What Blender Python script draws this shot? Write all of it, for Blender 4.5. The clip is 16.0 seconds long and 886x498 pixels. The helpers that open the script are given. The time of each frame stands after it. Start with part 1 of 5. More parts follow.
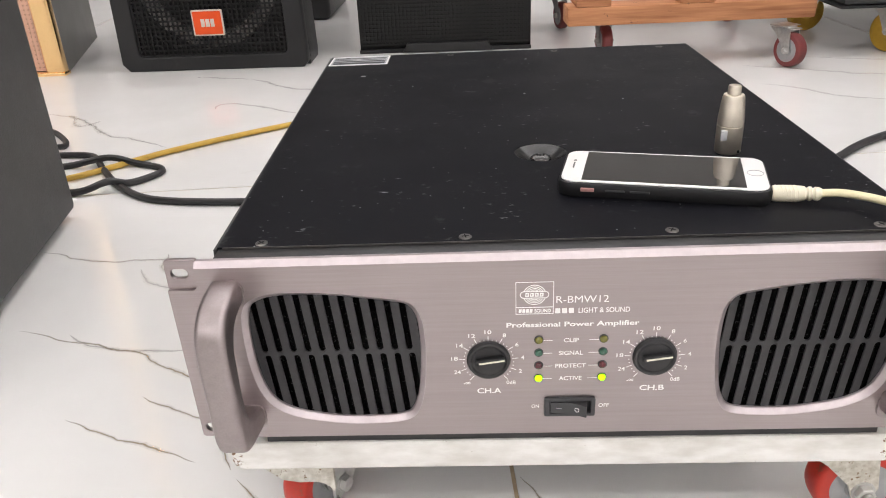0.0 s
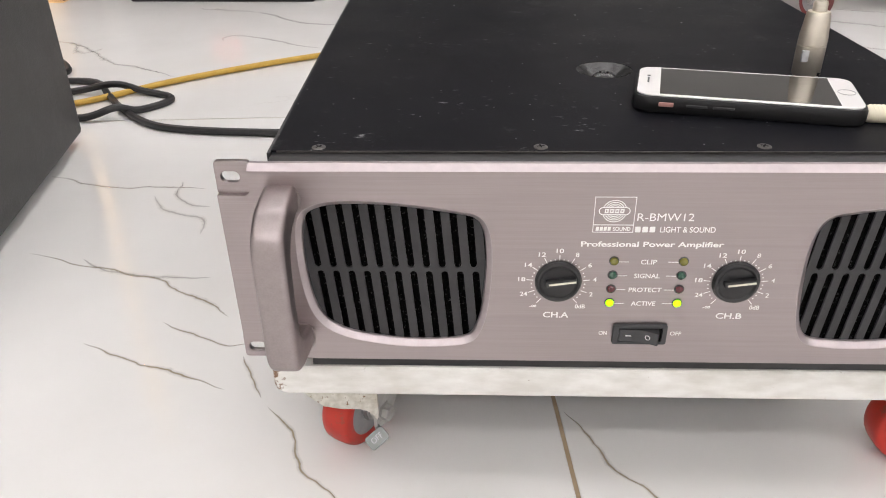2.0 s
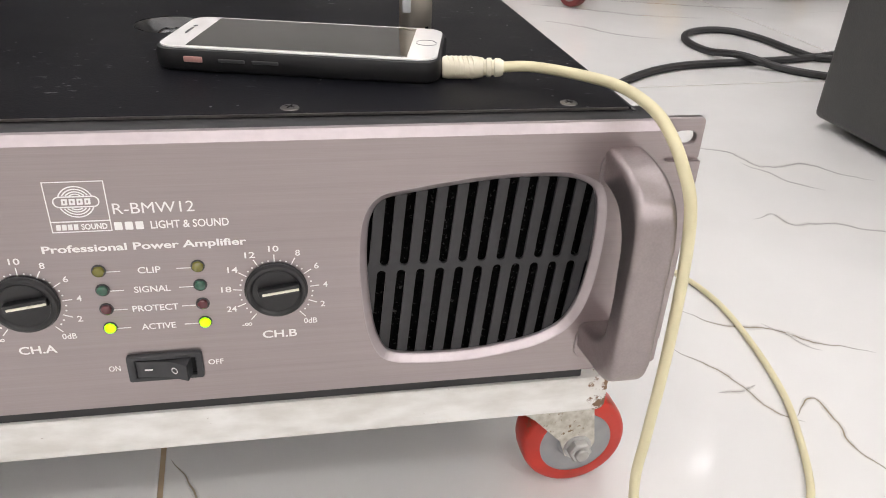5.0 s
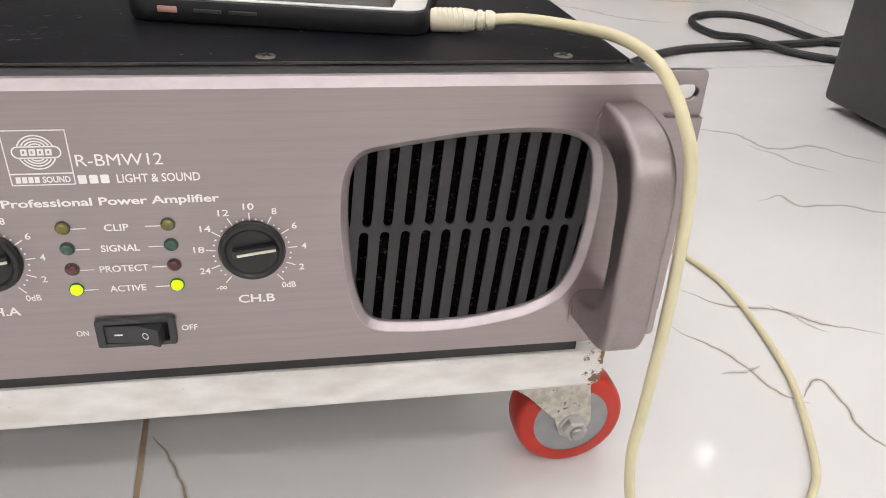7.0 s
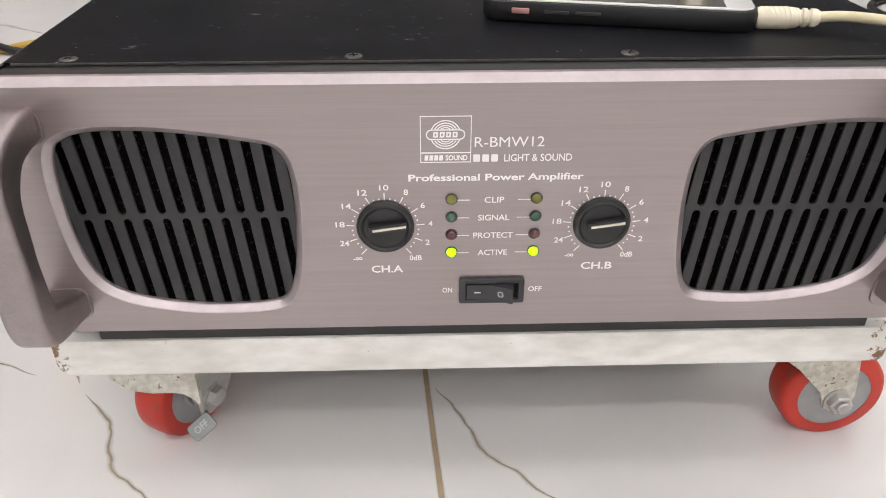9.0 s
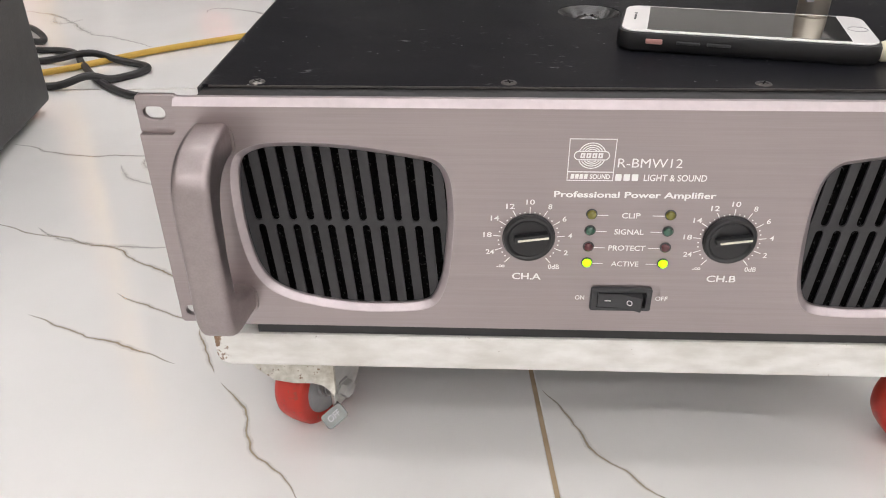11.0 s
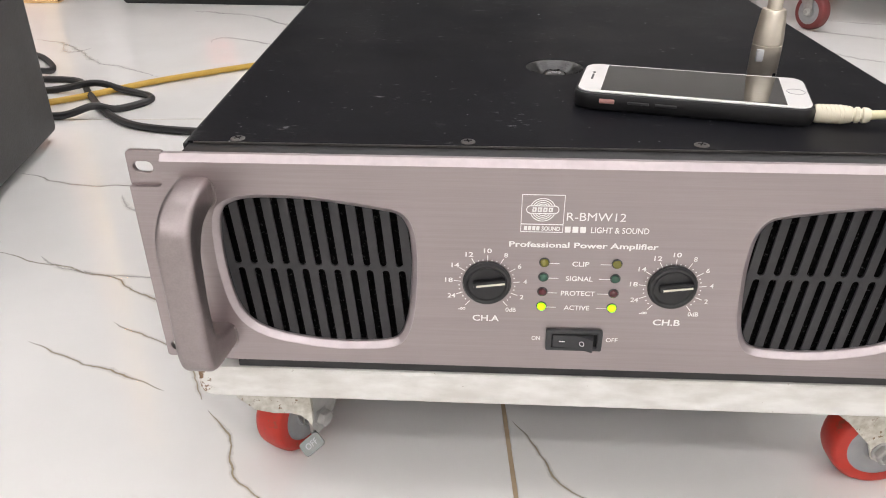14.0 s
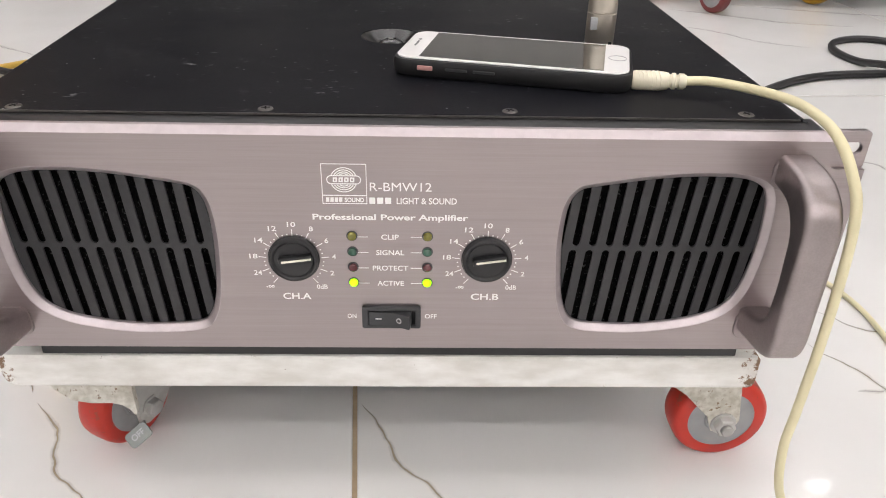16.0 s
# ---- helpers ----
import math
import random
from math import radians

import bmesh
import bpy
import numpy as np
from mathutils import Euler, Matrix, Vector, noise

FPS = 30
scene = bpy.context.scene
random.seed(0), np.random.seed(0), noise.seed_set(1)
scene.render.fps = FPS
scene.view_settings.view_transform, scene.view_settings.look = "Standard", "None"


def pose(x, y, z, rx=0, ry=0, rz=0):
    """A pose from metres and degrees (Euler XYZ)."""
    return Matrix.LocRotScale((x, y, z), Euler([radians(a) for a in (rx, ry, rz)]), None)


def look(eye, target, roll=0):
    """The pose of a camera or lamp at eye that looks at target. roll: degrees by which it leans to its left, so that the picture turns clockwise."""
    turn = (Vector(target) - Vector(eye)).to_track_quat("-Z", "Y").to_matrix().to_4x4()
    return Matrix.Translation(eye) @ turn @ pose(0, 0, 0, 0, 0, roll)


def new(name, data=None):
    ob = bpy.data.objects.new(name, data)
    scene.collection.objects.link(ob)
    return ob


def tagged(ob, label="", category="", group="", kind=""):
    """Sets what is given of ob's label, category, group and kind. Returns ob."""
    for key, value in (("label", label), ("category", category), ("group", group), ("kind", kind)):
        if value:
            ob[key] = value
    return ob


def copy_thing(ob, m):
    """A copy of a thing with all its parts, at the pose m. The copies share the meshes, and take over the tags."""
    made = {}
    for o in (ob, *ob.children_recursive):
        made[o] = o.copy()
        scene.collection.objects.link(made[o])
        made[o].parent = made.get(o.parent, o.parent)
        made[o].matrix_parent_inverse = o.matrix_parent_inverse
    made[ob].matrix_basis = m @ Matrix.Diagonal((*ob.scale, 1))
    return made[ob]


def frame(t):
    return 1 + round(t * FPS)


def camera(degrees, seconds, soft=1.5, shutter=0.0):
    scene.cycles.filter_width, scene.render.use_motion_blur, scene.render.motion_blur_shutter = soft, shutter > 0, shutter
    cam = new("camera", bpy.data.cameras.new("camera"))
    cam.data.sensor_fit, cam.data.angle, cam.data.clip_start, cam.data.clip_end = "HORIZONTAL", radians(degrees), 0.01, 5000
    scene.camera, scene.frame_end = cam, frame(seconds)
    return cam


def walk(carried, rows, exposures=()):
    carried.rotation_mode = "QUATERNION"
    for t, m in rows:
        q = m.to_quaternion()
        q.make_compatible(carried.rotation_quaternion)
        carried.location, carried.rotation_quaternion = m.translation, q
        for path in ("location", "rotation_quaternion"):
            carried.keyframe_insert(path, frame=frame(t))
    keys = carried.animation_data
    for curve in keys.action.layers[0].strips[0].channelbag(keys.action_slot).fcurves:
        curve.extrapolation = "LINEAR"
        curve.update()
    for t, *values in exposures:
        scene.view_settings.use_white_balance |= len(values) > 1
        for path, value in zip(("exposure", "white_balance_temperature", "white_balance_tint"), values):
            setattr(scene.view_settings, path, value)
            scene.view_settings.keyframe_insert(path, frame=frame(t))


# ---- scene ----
cam = camera(60.4, 16.0, soft=1.0)
PATH = [
    (0, (-0.051, -0.399, 0.459), (-0.144, 1.387, -0.437), -2.6),
    (0.5, (-0.07, -0.398, 0.455), (-0.172, 1.377, -0.461), -2.3),
    (1, (-0.093, -0.4, 0.444), (-0.189, 1.362, -0.497), -1.5),
    (1.5, (-0.095, -0.393, 0.431), (-0.18, 1.358, -0.533), -0.8),
    (2, (-0.1, -0.383, 0.421), (-0.164, 1.35, -0.575), -0.4),
    (2.5, (-0.104, -0.371, 0.408), (-0.151, 1.36, -0.593), -0.4),
    (3, (-0.107, -0.369, 0.409), (-0.129, 1.363, -0.59), -0.7),
    (3.5, (-0.103, -0.366, 0.411), (-0.083, 1.371, -0.58), -0.7),
    (4, (-0.039, -0.337, 0.409), (0.093, 1.396, -0.58), 0.4),
    (4.5, (0.038, -0.308, 0.395), (0.296, 1.408, -0.599), 1.9),
    (4.7, (0.061, -0.299, 0.378), (0.398, 1.41, -0.605), 2.9),
    (6.8, (0.093, -0.282, 0.345), (0.449, 1.418, -0.647), 3.4),
    (7, (0.084, -0.285, 0.345), (0.412, 1.416, -0.654), 3.2),
    (7.5, (0.061, -0.292, 0.348), (0.329, 1.415, -0.659), 2.7),
    (8, (0.035, -0.301, 0.352), (0.231, 1.408, -0.669), 2.0),
    (8.5, (0.0, -0.31, 0.352), (0.123, 1.402, -0.674), 1.2),
    (9, (-0.029, -0.317, 0.359), (0.027, 1.393, -0.677), 0.4),
    (9.5, (-0.04, -0.323, 0.364), (-0.029, 1.386, -0.674), 0.1),
    (10, (-0.054, -0.331, 0.369), (-0.083, 1.375, -0.673), 0.0),
    (10.2, (-0.06, -0.336, 0.371), (-0.105, 1.375, -0.664), 0.0),
    (12.3, (-0.086, -0.355, 0.392), (-0.175, 1.371, -0.615), -0.1),
    (12.5, (-0.083, -0.357, 0.396), (-0.181, 1.37, -0.609), -0.2),
    (13, (-0.067, -0.362, 0.401), (-0.164, 1.377, -0.583), -0.2),
    (13.5, (-0.056, -0.365, 0.411), (-0.144, 1.38, -0.562), 0.0),
    (14, (-0.053, -0.368, 0.406), (-0.139, 1.377, -0.567), 0.3),
    (14.5, (-0.052, -0.369, 0.398), (-0.116, 1.375, -0.58), 0.8),
    (15, (-0.032, -0.368, 0.392), (-0.063, 1.367, -0.603), 1.3),
    (15.5, (-0.01, -0.366, 0.394), (0.01, 1.368, -0.602), 1.6),
    (16, (0.021, -0.353, 0.39), (0.083, 1.38, -0.607), 1.8),
]
walk(cam, [(t, look(eye, target, roll)) for t, eye, target, roll in PATH],
     [(0, 0.13), (2.0, 0.05), (4.0, 0.02), (7.0, -0.10), (9.0, -0.06), (10.5, -0.02), (12.5, 0.03), (14.0, 0.05), (16.0, 0.0)])

# ---- world, light ----
world = bpy.data.worlds.new("world")
scene.world = world
world.use_nodes = True
world.node_tree.nodes["Background"].inputs["Color"].default_value = (0.9, 0.95, 1.0, 1)
world.node_tree.nodes["Background"].inputs["Strength"].default_value = 0.05
scene.view_settings.exposure = 0.0
LAMP = 8.7
LAMP_COLOUR = (1.0, 0.965, 0.97)


# ---- materials ----
def material(name, base, second=None, scale=40.0, rough=0.5, rough_to=None, metal=0.0, bump=0.0, bump_scale=300.0,
             stretch=(1, 1, 1), coat=0.0, specks=None, speck_scale=60.0, speck_at=0.72, vary=0.0, ior=1.5, dust=None, ends=None, level=0.5, spread=0.3):
    """Base colour mixed with a second one by two noises, roughness that follows them, fine relief, and specks or chips."""
    m = bpy.data.materials.new(name)
    m.use_nodes = True
    nt = m.node_tree
    n, link = nt.nodes, nt.links.new
    b = n["Principled BSDF"]
    second = second or tuple(c * 0.8 for c in base)
    co = n.new("ShaderNodeTexCoord")
    mp = n.new("ShaderNodeMapping")
    mp.inputs["Scale"].default_value = stretch
    link(co.outputs["Object"], mp.inputs["Vector"])
    big, fine = n.new("ShaderNodeTexNoise"), n.new("ShaderNodeTexNoise")
    big.inputs["Scale"].default_value, big.inputs["Detail"].default_value = scale * 0.18, 4
    fine.inputs["Scale"].default_value, fine.inputs["Detail"].default_value = scale, 6
    for t in (big, fine):
        link(mp.outputs["Vector"], t.inputs["Vector"])
    add = n.new("ShaderNodeMath")
    add.operation = "ADD"
    link(big.outputs["Fac"], add.inputs[0])
    link(fine.outputs["Fac"], add.inputs[1])
    fac = n.new("ShaderNodeMapRange")
    fac.inputs["From Min"].default_value, fac.inputs["From Max"].default_value = 1.0 - spread, 1.0 + spread
    link(add.outputs[0], fac.inputs["Value"])
    mix = n.new("ShaderNodeMix")
    mix.data_type = "RGBA"
    mix.inputs["A"].default_value, mix.inputs["B"].default_value = (*base, 1), (*second, 1)
    link(fac.outputs["Result"], mix.inputs["Factor"])
    colour = mix.outputs["Result"]
    if specks:
        sp = n.new("ShaderNodeTexNoise")
        sp.inputs["Scale"].default_value, sp.inputs["Detail"].default_value, sp.inputs["Roughness"].default_value = speck_scale, 8, 0.7
        link(co.outputs["Object"], sp.inputs["Vector"])
        cut = n.new("ShaderNodeMapRange")
        cut.inputs["From Min"].default_value, cut.inputs["From Max"].default_value = speck_at, speck_at + 0.03
        link(sp.outputs["Fac"], cut.inputs["Value"])
        mix2 = n.new("ShaderNodeMix")
        mix2.data_type = "RGBA"
        mix2.inputs["B"].default_value = (*specks, 1)
        link(colour, mix2.inputs["A"])
        link(cut.outputs["Result"], mix2.inputs["Factor"])
        colour = mix2.outputs["Result"]
    if specks and ends:
        sx = n.new("ShaderNodeSeparateXYZ")
        link(co.outputs["Object"], sx.inputs["Vector"])
        off = n.new("ShaderNodeMath")
        off.operation = "ABSOLUTE"
        link(sx.outputs["X"], off.inputs[0])
        near_end = n.new("ShaderNodeMapRange")
        near_end.inputs["From Min"].default_value, near_end.inputs["From Max"].default_value = ends
        near_end.inputs["To Max"].default_value = 0.235
        link(off.outputs[0], near_end.inputs["Value"])
        more = n.new("ShaderNodeMath")
        more.operation = "ADD"
        link(sp.outputs["Fac"], more.inputs[0])
        link(near_end.outputs["Result"], more.inputs[1])
        link(more.outputs[0], cut.inputs["Value"])
    if dust:
        vo = n.new("ShaderNodeTexVoronoi")
        vo.voronoi_dimensions = "2D"
        vo.inputs["Scale"].default_value = 85
        link(co.outputs["Object"], vo.inputs["Vector"])
        dot = n.new("ShaderNodeMapRange")
        dot.inputs["From Min"].default_value, dot.inputs["From Max"].default_value = 0.035, 0.060
        dot.inputs["To Min"].default_value, dot.inputs["To Max"].default_value = 1.0, 0.0
        link(vo.outputs["Distance"], dot.inputs["Value"])
        some = n.new("ShaderNodeSeparateColor")
        link(vo.outputs["Color"], some.inputs["Color"])
        rare = n.new("ShaderNodeMapRange")
        rare.inputs["From Min"].default_value, rare.inputs["From Max"].default_value = 0.87, 1.0
        link(some.outputs["Red"], rare.inputs["Value"])
        wave = n.new("ShaderNodeMapping")
        wave.inputs["Rotation"].default_value = (0, 0, 0.45)
        wave.inputs["Scale"].default_value = (0.55, 1.2, 1)
        link(co.outputs["Object"], wave.inputs["Vector"])
        sc = n.new("ShaderNodeTexNoise")
        sc.inputs["Scale"].default_value, sc.inputs["Detail"].default_value = 230, 6
        link(wave.outputs["Vector"], sc.inputs["Vector"])
        scut = n.new("ShaderNodeMapRange")
        scut.inputs["From Min"].default_value, scut.inputs["From Max"].default_value = 0.645, 0.76
        link(sc.outputs["Fac"], scut.inputs["Value"])
        gate = n.new("ShaderNodeTexNoise")
        gate.inputs["Scale"].default_value = 17
        link(co.outputs["Object"], gate.inputs["Vector"])
        gcut = n.new("ShaderNodeMapRange")
        gcut.inputs["From Min"].default_value, gcut.inputs["From Max"].default_value = 0.50, 0.66
        link(gate.outputs["Fac"], gcut.inputs["Value"])
        prod, prod2, top = n.new("ShaderNodeMath"), n.new("ShaderNodeMath"), n.new("ShaderNodeMath")
        prod.operation = prod2.operation = "MULTIPLY"
        top.operation = "MAXIMUM"
        link(dot.outputs["Result"], prod.inputs[0])
        link(rare.outputs["Result"], prod.inputs[1])
        link(scut.outputs["Result"], prod2.inputs[0])
        link(gcut.outputs["Result"], prod2.inputs[1])
        link(prod.outputs[0], top.inputs[0])
        link(prod2.outputs[0], top.inputs[1])
        mix3 = n.new("ShaderNodeMix")
        mix3.data_type = "RGBA"
        mix3.inputs["B"].default_value = (*dust, 1)
        link(colour, mix3.inputs["A"])
        link(top.outputs[0], mix3.inputs["Factor"])
        colour = mix3.outputs["Result"]
    if vary:
        info = n.new("ShaderNodeObjectInfo")
        hsv = n.new("ShaderNodeHueSaturation")
        mr = n.new("ShaderNodeMapRange")
        mr.inputs["To Min"].default_value, mr.inputs["To Max"].default_value = 1 - vary, 1 + vary
        link(info.outputs["Random"], mr.inputs["Value"])
        link(mr.outputs["Result"], hsv.inputs["Value"])
        link(colour, hsv.inputs["Color"])
        colour = hsv.outputs["Color"]
    link(colour, b.inputs["Base Color"])
    rr = n.new("ShaderNodeMapRange")
    rr.inputs["To Min"].default_value, rr.inputs["To Max"].default_value = rough, rough_to if rough_to is not None else rough * 1.15
    link(fac.outputs["Result"], rr.inputs["Value"])
    link(rr.outputs["Result"], b.inputs["Roughness"])
    b.inputs["Metallic"].default_value = metal
    b.inputs["Coat Weight"].default_value = coat
    b.inputs["IOR"].default_value = ior
    b.inputs["Specular IOR Level"].default_value = level
    if bump:
        bt = n.new("ShaderNodeTexNoise")
        bt.inputs["Scale"].default_value, bt.inputs["Detail"].default_value = bump_scale, 4
        link(mp.outputs["Vector"], bt.inputs["Vector"])
        bp = n.new("ShaderNodeBump")
        bp.inputs["Strength"].default_value, bp.inputs["Distance"].default_value = bump, 0.001
        link(bt.outputs["Fac"], bp.inputs["Height"])
        link(bp.outputs["Normal"], b.inputs["Normal"])
    return m


def glowing(name, colour, strength):
    m = bpy.data.materials.new(name)
    m.use_nodes = True
    b = m.node_tree.nodes["Principled BSDF"]
    b.inputs["Base Color"].default_value = (*colour, 1)
    b.inputs["Emission Color"].default_value = (*colour, 1)
    b.inputs["Emission Strength"].default_value = strength
    b.inputs["Roughness"].default_value = 0.3
    return m


def marble():
    """Polished white porcelain with thin branching grey-brown veins and cloudy patches."""
    m = material("polished_marble", (0.80, 0.79, 0.775), (0.74, 0.73, 0.715), scale=9, rough=0.05, rough_to=0.09, ior=1.55)
    nt = m.node_tree
    n, link = nt.nodes, nt.links.new
    b = n["Principled BSDF"]
    old = b.inputs["Base Color"].links[0].from_socket
    co = n.new("ShaderNodeTexCoord")
    info = n.new("ShaderNodeObjectInfo")
    shift = n.new("ShaderNodeVectorMath")
    shift.operation = "MULTIPLY_ADD"
    comb = n.new("ShaderNodeCombineXYZ")
    for k in "XYZ":
        link(info.outputs["Random"], comb.inputs[k])
    link(comb.outputs["Vector"], shift.inputs[0])
    shift.inputs[1].default_value = (9, 23, 5)
    link(co.outputs["Object"], shift.inputs[2])
    mp = n.new("ShaderNodeMapping")
    mp.inputs["Rotation"].default_value = (0, 0, 0.5)
    mp.inputs["Scale"].default_value = (1.1, 3.0, 1)
    link(shift.outputs["Vector"], mp.inputs["Vector"])
    warp = n.new("ShaderNodeTexNoise")
    warp.inputs["Scale"].default_value, warp.inputs["Detail"].default_value = 1.3, 8
    warp.inputs["Roughness"].default_value = 0.62
    link(mp.outputs["Vector"], warp.inputs["Vector"])
    near = n.new("ShaderNodeMath")
    near.operation = "SUBTRACT"
    near.inputs[1].default_value = 0.56
    link(warp.outputs["Fac"], near.inputs[0])
    ab = n.new("ShaderNodeMath")
    ab.operation = "ABSOLUTE"
    link(near.outputs[0], ab.inputs[0])
    line = n.new("ShaderNodeMapRange")
    line.inputs["From Min"].default_value, line.inputs["From Max"].default_value = 0.0, 0.007
    line.inputs["To Min"].default_value, line.inputs["To Max"].default_value = 1.0, 0.0
    link(ab.outputs[0], line.inputs["Value"])
    gate = n.new("ShaderNodeTexNoise")
    gate.inputs["Scale"].default_value = 2.6
    link(shift.outputs["Vector"], gate.inputs["Vector"])
    gm = n.new("ShaderNodeMapRange")
    gm.inputs["From Min"].default_value, gm.inputs["From Max"].default_value = 0.57, 0.70
    gm.inputs["To Max"].default_value = 0.14
    link(gate.outputs["Fac"], gm.inputs["Value"])
    both = n.new("ShaderNodeMath")
    both.operation = "MULTIPLY"
    link(line.outputs["Result"], both.inputs[0])
    link(gm.outputs["Result"], both.inputs[1])
    mix = n.new("ShaderNodeMix")
    mix.data_type = "RGBA"
    mix.inputs["B"].default_value = (0.33, 0.29, 0.24, 1)
    link(old, mix.inputs["A"])
    link(both.outputs[0], mix.inputs["Factor"])
    link(mix.outputs["Result"], b.inputs["Base Color"])
    return m


def vein_material():
    """A vein in the glaze: solid along its middle, fading to clear at both sides, broken along its length."""
    m = bpy.data.materials.new("marble_vein")
    m.use_nodes = True
    nt = m.node_tree
    n, link = nt.nodes, nt.links.new
    b = n["Principled BSDF"]
    uv = n.new("ShaderNodeUVMap")
    uv.uv_map = "across"
    sep = n.new("ShaderNodeSeparateXYZ")
    link(uv.outputs["UV"], sep.inputs["Vector"])
    co = n.new("ShaderNodeTexCoord")
    no = n.new("ShaderNodeTexNoise")
    no.inputs["Scale"].default_value, no.inputs["Detail"].default_value = 90, 3
    link(co.outputs["Object"], no.inputs["Vector"])
    wob = n.new("ShaderNodeMath")
    wob.operation = "MULTIPLY_ADD"
    wob.inputs[1].default_value, wob.inputs[2].default_value = 0.5, -0.25
    link(no.outputs["Fac"], wob.inputs[0])
    add = n.new("ShaderNodeMath")
    add.operation = "ADD"
    link(sep.outputs["Y"], add.inputs[0])
    link(wob.outputs[0], add.inputs[1])
    sub = n.new("ShaderNodeMath")
    sub.operation = "SUBTRACT"
    sub.inputs[1].default_value = 0.5
    link(add.outputs[0], sub.inputs[0])
    ab = n.new("ShaderNodeMath")
    ab.operation = "ABSOLUTE"
    link(sub.outputs[0], ab.inputs[0])
    ramp = n.new("ShaderNodeValToRGB")
    e = ramp.color_ramp.elements
    e[0].position, e[0].color = 0.02, (1, 1, 1, 1)
    e[1].position, e[1].color = 0.42, (0, 0, 0, 1)
    mid = e.new(0.14)
    mid.color = (0.35, 0.35, 0.35, 1)
    link(ab.outputs[0], ramp.inputs["Fac"])
    st = n.new("ShaderNodeMath")
    st.operation = "MULTIPLY"
    link(ramp.outputs["Color"], st.inputs[0])
    link(sep.outputs["X"], st.inputs[1])
    cr = n.new("ShaderNodeMix")
    cr.data_type = "RGBA"
    cr.inputs["A"].default_value, cr.inputs["B"].default_value = (0.46, 0.37, 0.22, 1), (0.40, 0.35, 0.28, 1)
    link(no.outputs["Fac"], cr.inputs["Factor"])
    link(cr.outputs["Result"], b.inputs["Base Color"])
    b.inputs["Roughness"].default_value = 0.06
    link(st.outputs[0], b.inputs["Alpha"])
    return m


def brushed(name, base, rough, metal=1.0):
    """Anodised aluminium brushed along x."""
    m = material(name, base, tuple(c * 0.90 for c in base), scale=2400, rough=rough, rough_to=rough + 0.10, metal=metal,
                 bump=0.07, bump_scale=2600, stretch=(0.010, 1, 1))
    n, link = m.node_tree.nodes, m.node_tree.links.new
    tangent = n.new("ShaderNodeCombineXYZ")
    tangent.inputs["X"].default_value = 1.0
    n["Principled BSDF"].inputs["Anisotropic"].default_value = 0.55
    link(tangent.outputs["Vector"], n["Principled BSDF"].inputs["Tangent"])
    return m


M_PANEL = brushed("brushed_titanium", (0.385, 0.337, 0.337), 0.28)
M_HANDLE = material("anodised_titanium", (0.36, 0.315, 0.315), (0.32, 0.28, 0.28), scale=900, rough=0.40, metal=1.0, bump=0.05, bump_scale=1500)
M_BEZEL = material("bright_bezel", (0.50, 0.45, 0.46), (0.45, 0.40, 0.41), scale=200, rough=0.42, metal=1.0)
M_LID = material("black_powder_coat", (0.0056, 0.0057, 0.0080), (0.0095, 0.0096, 0.0120), scale=14, rough=0.30, rough_to=0.42, bump=0.10,
                 bump_scale=900, specks=(0.028, 0.028, 0.030), speck_scale=24, speck_at=0.62, dust=(0.34, 0.34, 0.345), level=0.065)
M_DISH = material("satin_black_paint", (0.006, 0.006, 0.007), scale=60, rough=0.22, rough_to=0.28, level=0.45)
M_FLANGE = material("grey_flange", (0.060, 0.060, 0.064), (0.045, 0.045, 0.048), scale=60, rough=0.35, metal=0.6)
M_CHASSIS = material("black_steel", (0.016, 0.016, 0.017), (0.024, 0.024, 0.025), scale=60, rough=0.42)
M_GRILLE = material("grey_painted_grille", (0.032, 0.032, 0.034), (0.026, 0.026, 0.028), scale=300, rough=0.5, bump=0.1, bump_scale=2000)
M_FOAM = material("black_foam", (0.003, 0.003, 0.003), (0.009, 0.009, 0.009), scale=900, rough=1.0, bump=0.8, bump_scale=1400,
                  specks=(0.06, 0.06, 0.06), speck_scale=420, speck_at=0.585, ior=1.1)
M_PRINT = material("white_print", (0.92, 0.91, 0.90), (0.88, 0.87, 0.86), scale=200, rough=0.5)
M_KNOB = material("black_plastic", (0.012, 0.012, 0.013), (0.018, 0.018, 0.019), scale=600, rough=0.32, rough_to=0.42)
M_SWITCH = material("dark_grey_plastic", (0.028, 0.029, 0.032), (0.036, 0.037, 0.040), scale=600, rough=0.36)
M_POINTER = material("cream_pointer", (0.86, 0.82, 0.70), scale=200, rough=0.45)
M_LED = {
    "clip": material("amber_lens", (0.20, 0.19, 0.03), (0.15, 0.14, 0.02), scale=600, rough=0.15, coat=0.6),
    "signal": material("green_lens", (0.025, 0.10, 0.06), (0.02, 0.07, 0.045), scale=600, rough=0.15, coat=0.6),
    "protect": material("red_lens", (0.10, 0.015, 0.02), (0.07, 0.012, 0.016), scale=600, rough=0.15, coat=0.6),
    "active": glowing("lit_green_lens", (0.42, 1.0, 0.0), 1.1),
}
M_STEEL = material("zinc_steel", (0.48, 0.475, 0.46), (0.33, 0.325, 0.31), scale=120, rough=0.28, rough_to=0.45, metal=1.0, bump=0.08)
M_ZINC = material("zinc_plate", (0.58, 0.575, 0.56), (0.44, 0.435, 0.42), scale=110, rough=0.48, rough_to=0.62, metal=0.65, bump=0.06)
M_PEDAL = material("dull_zinc", (0.22, 0.23, 0.225), (0.16, 0.17, 0.165), scale=160, rough=0.38, metal=1.0)
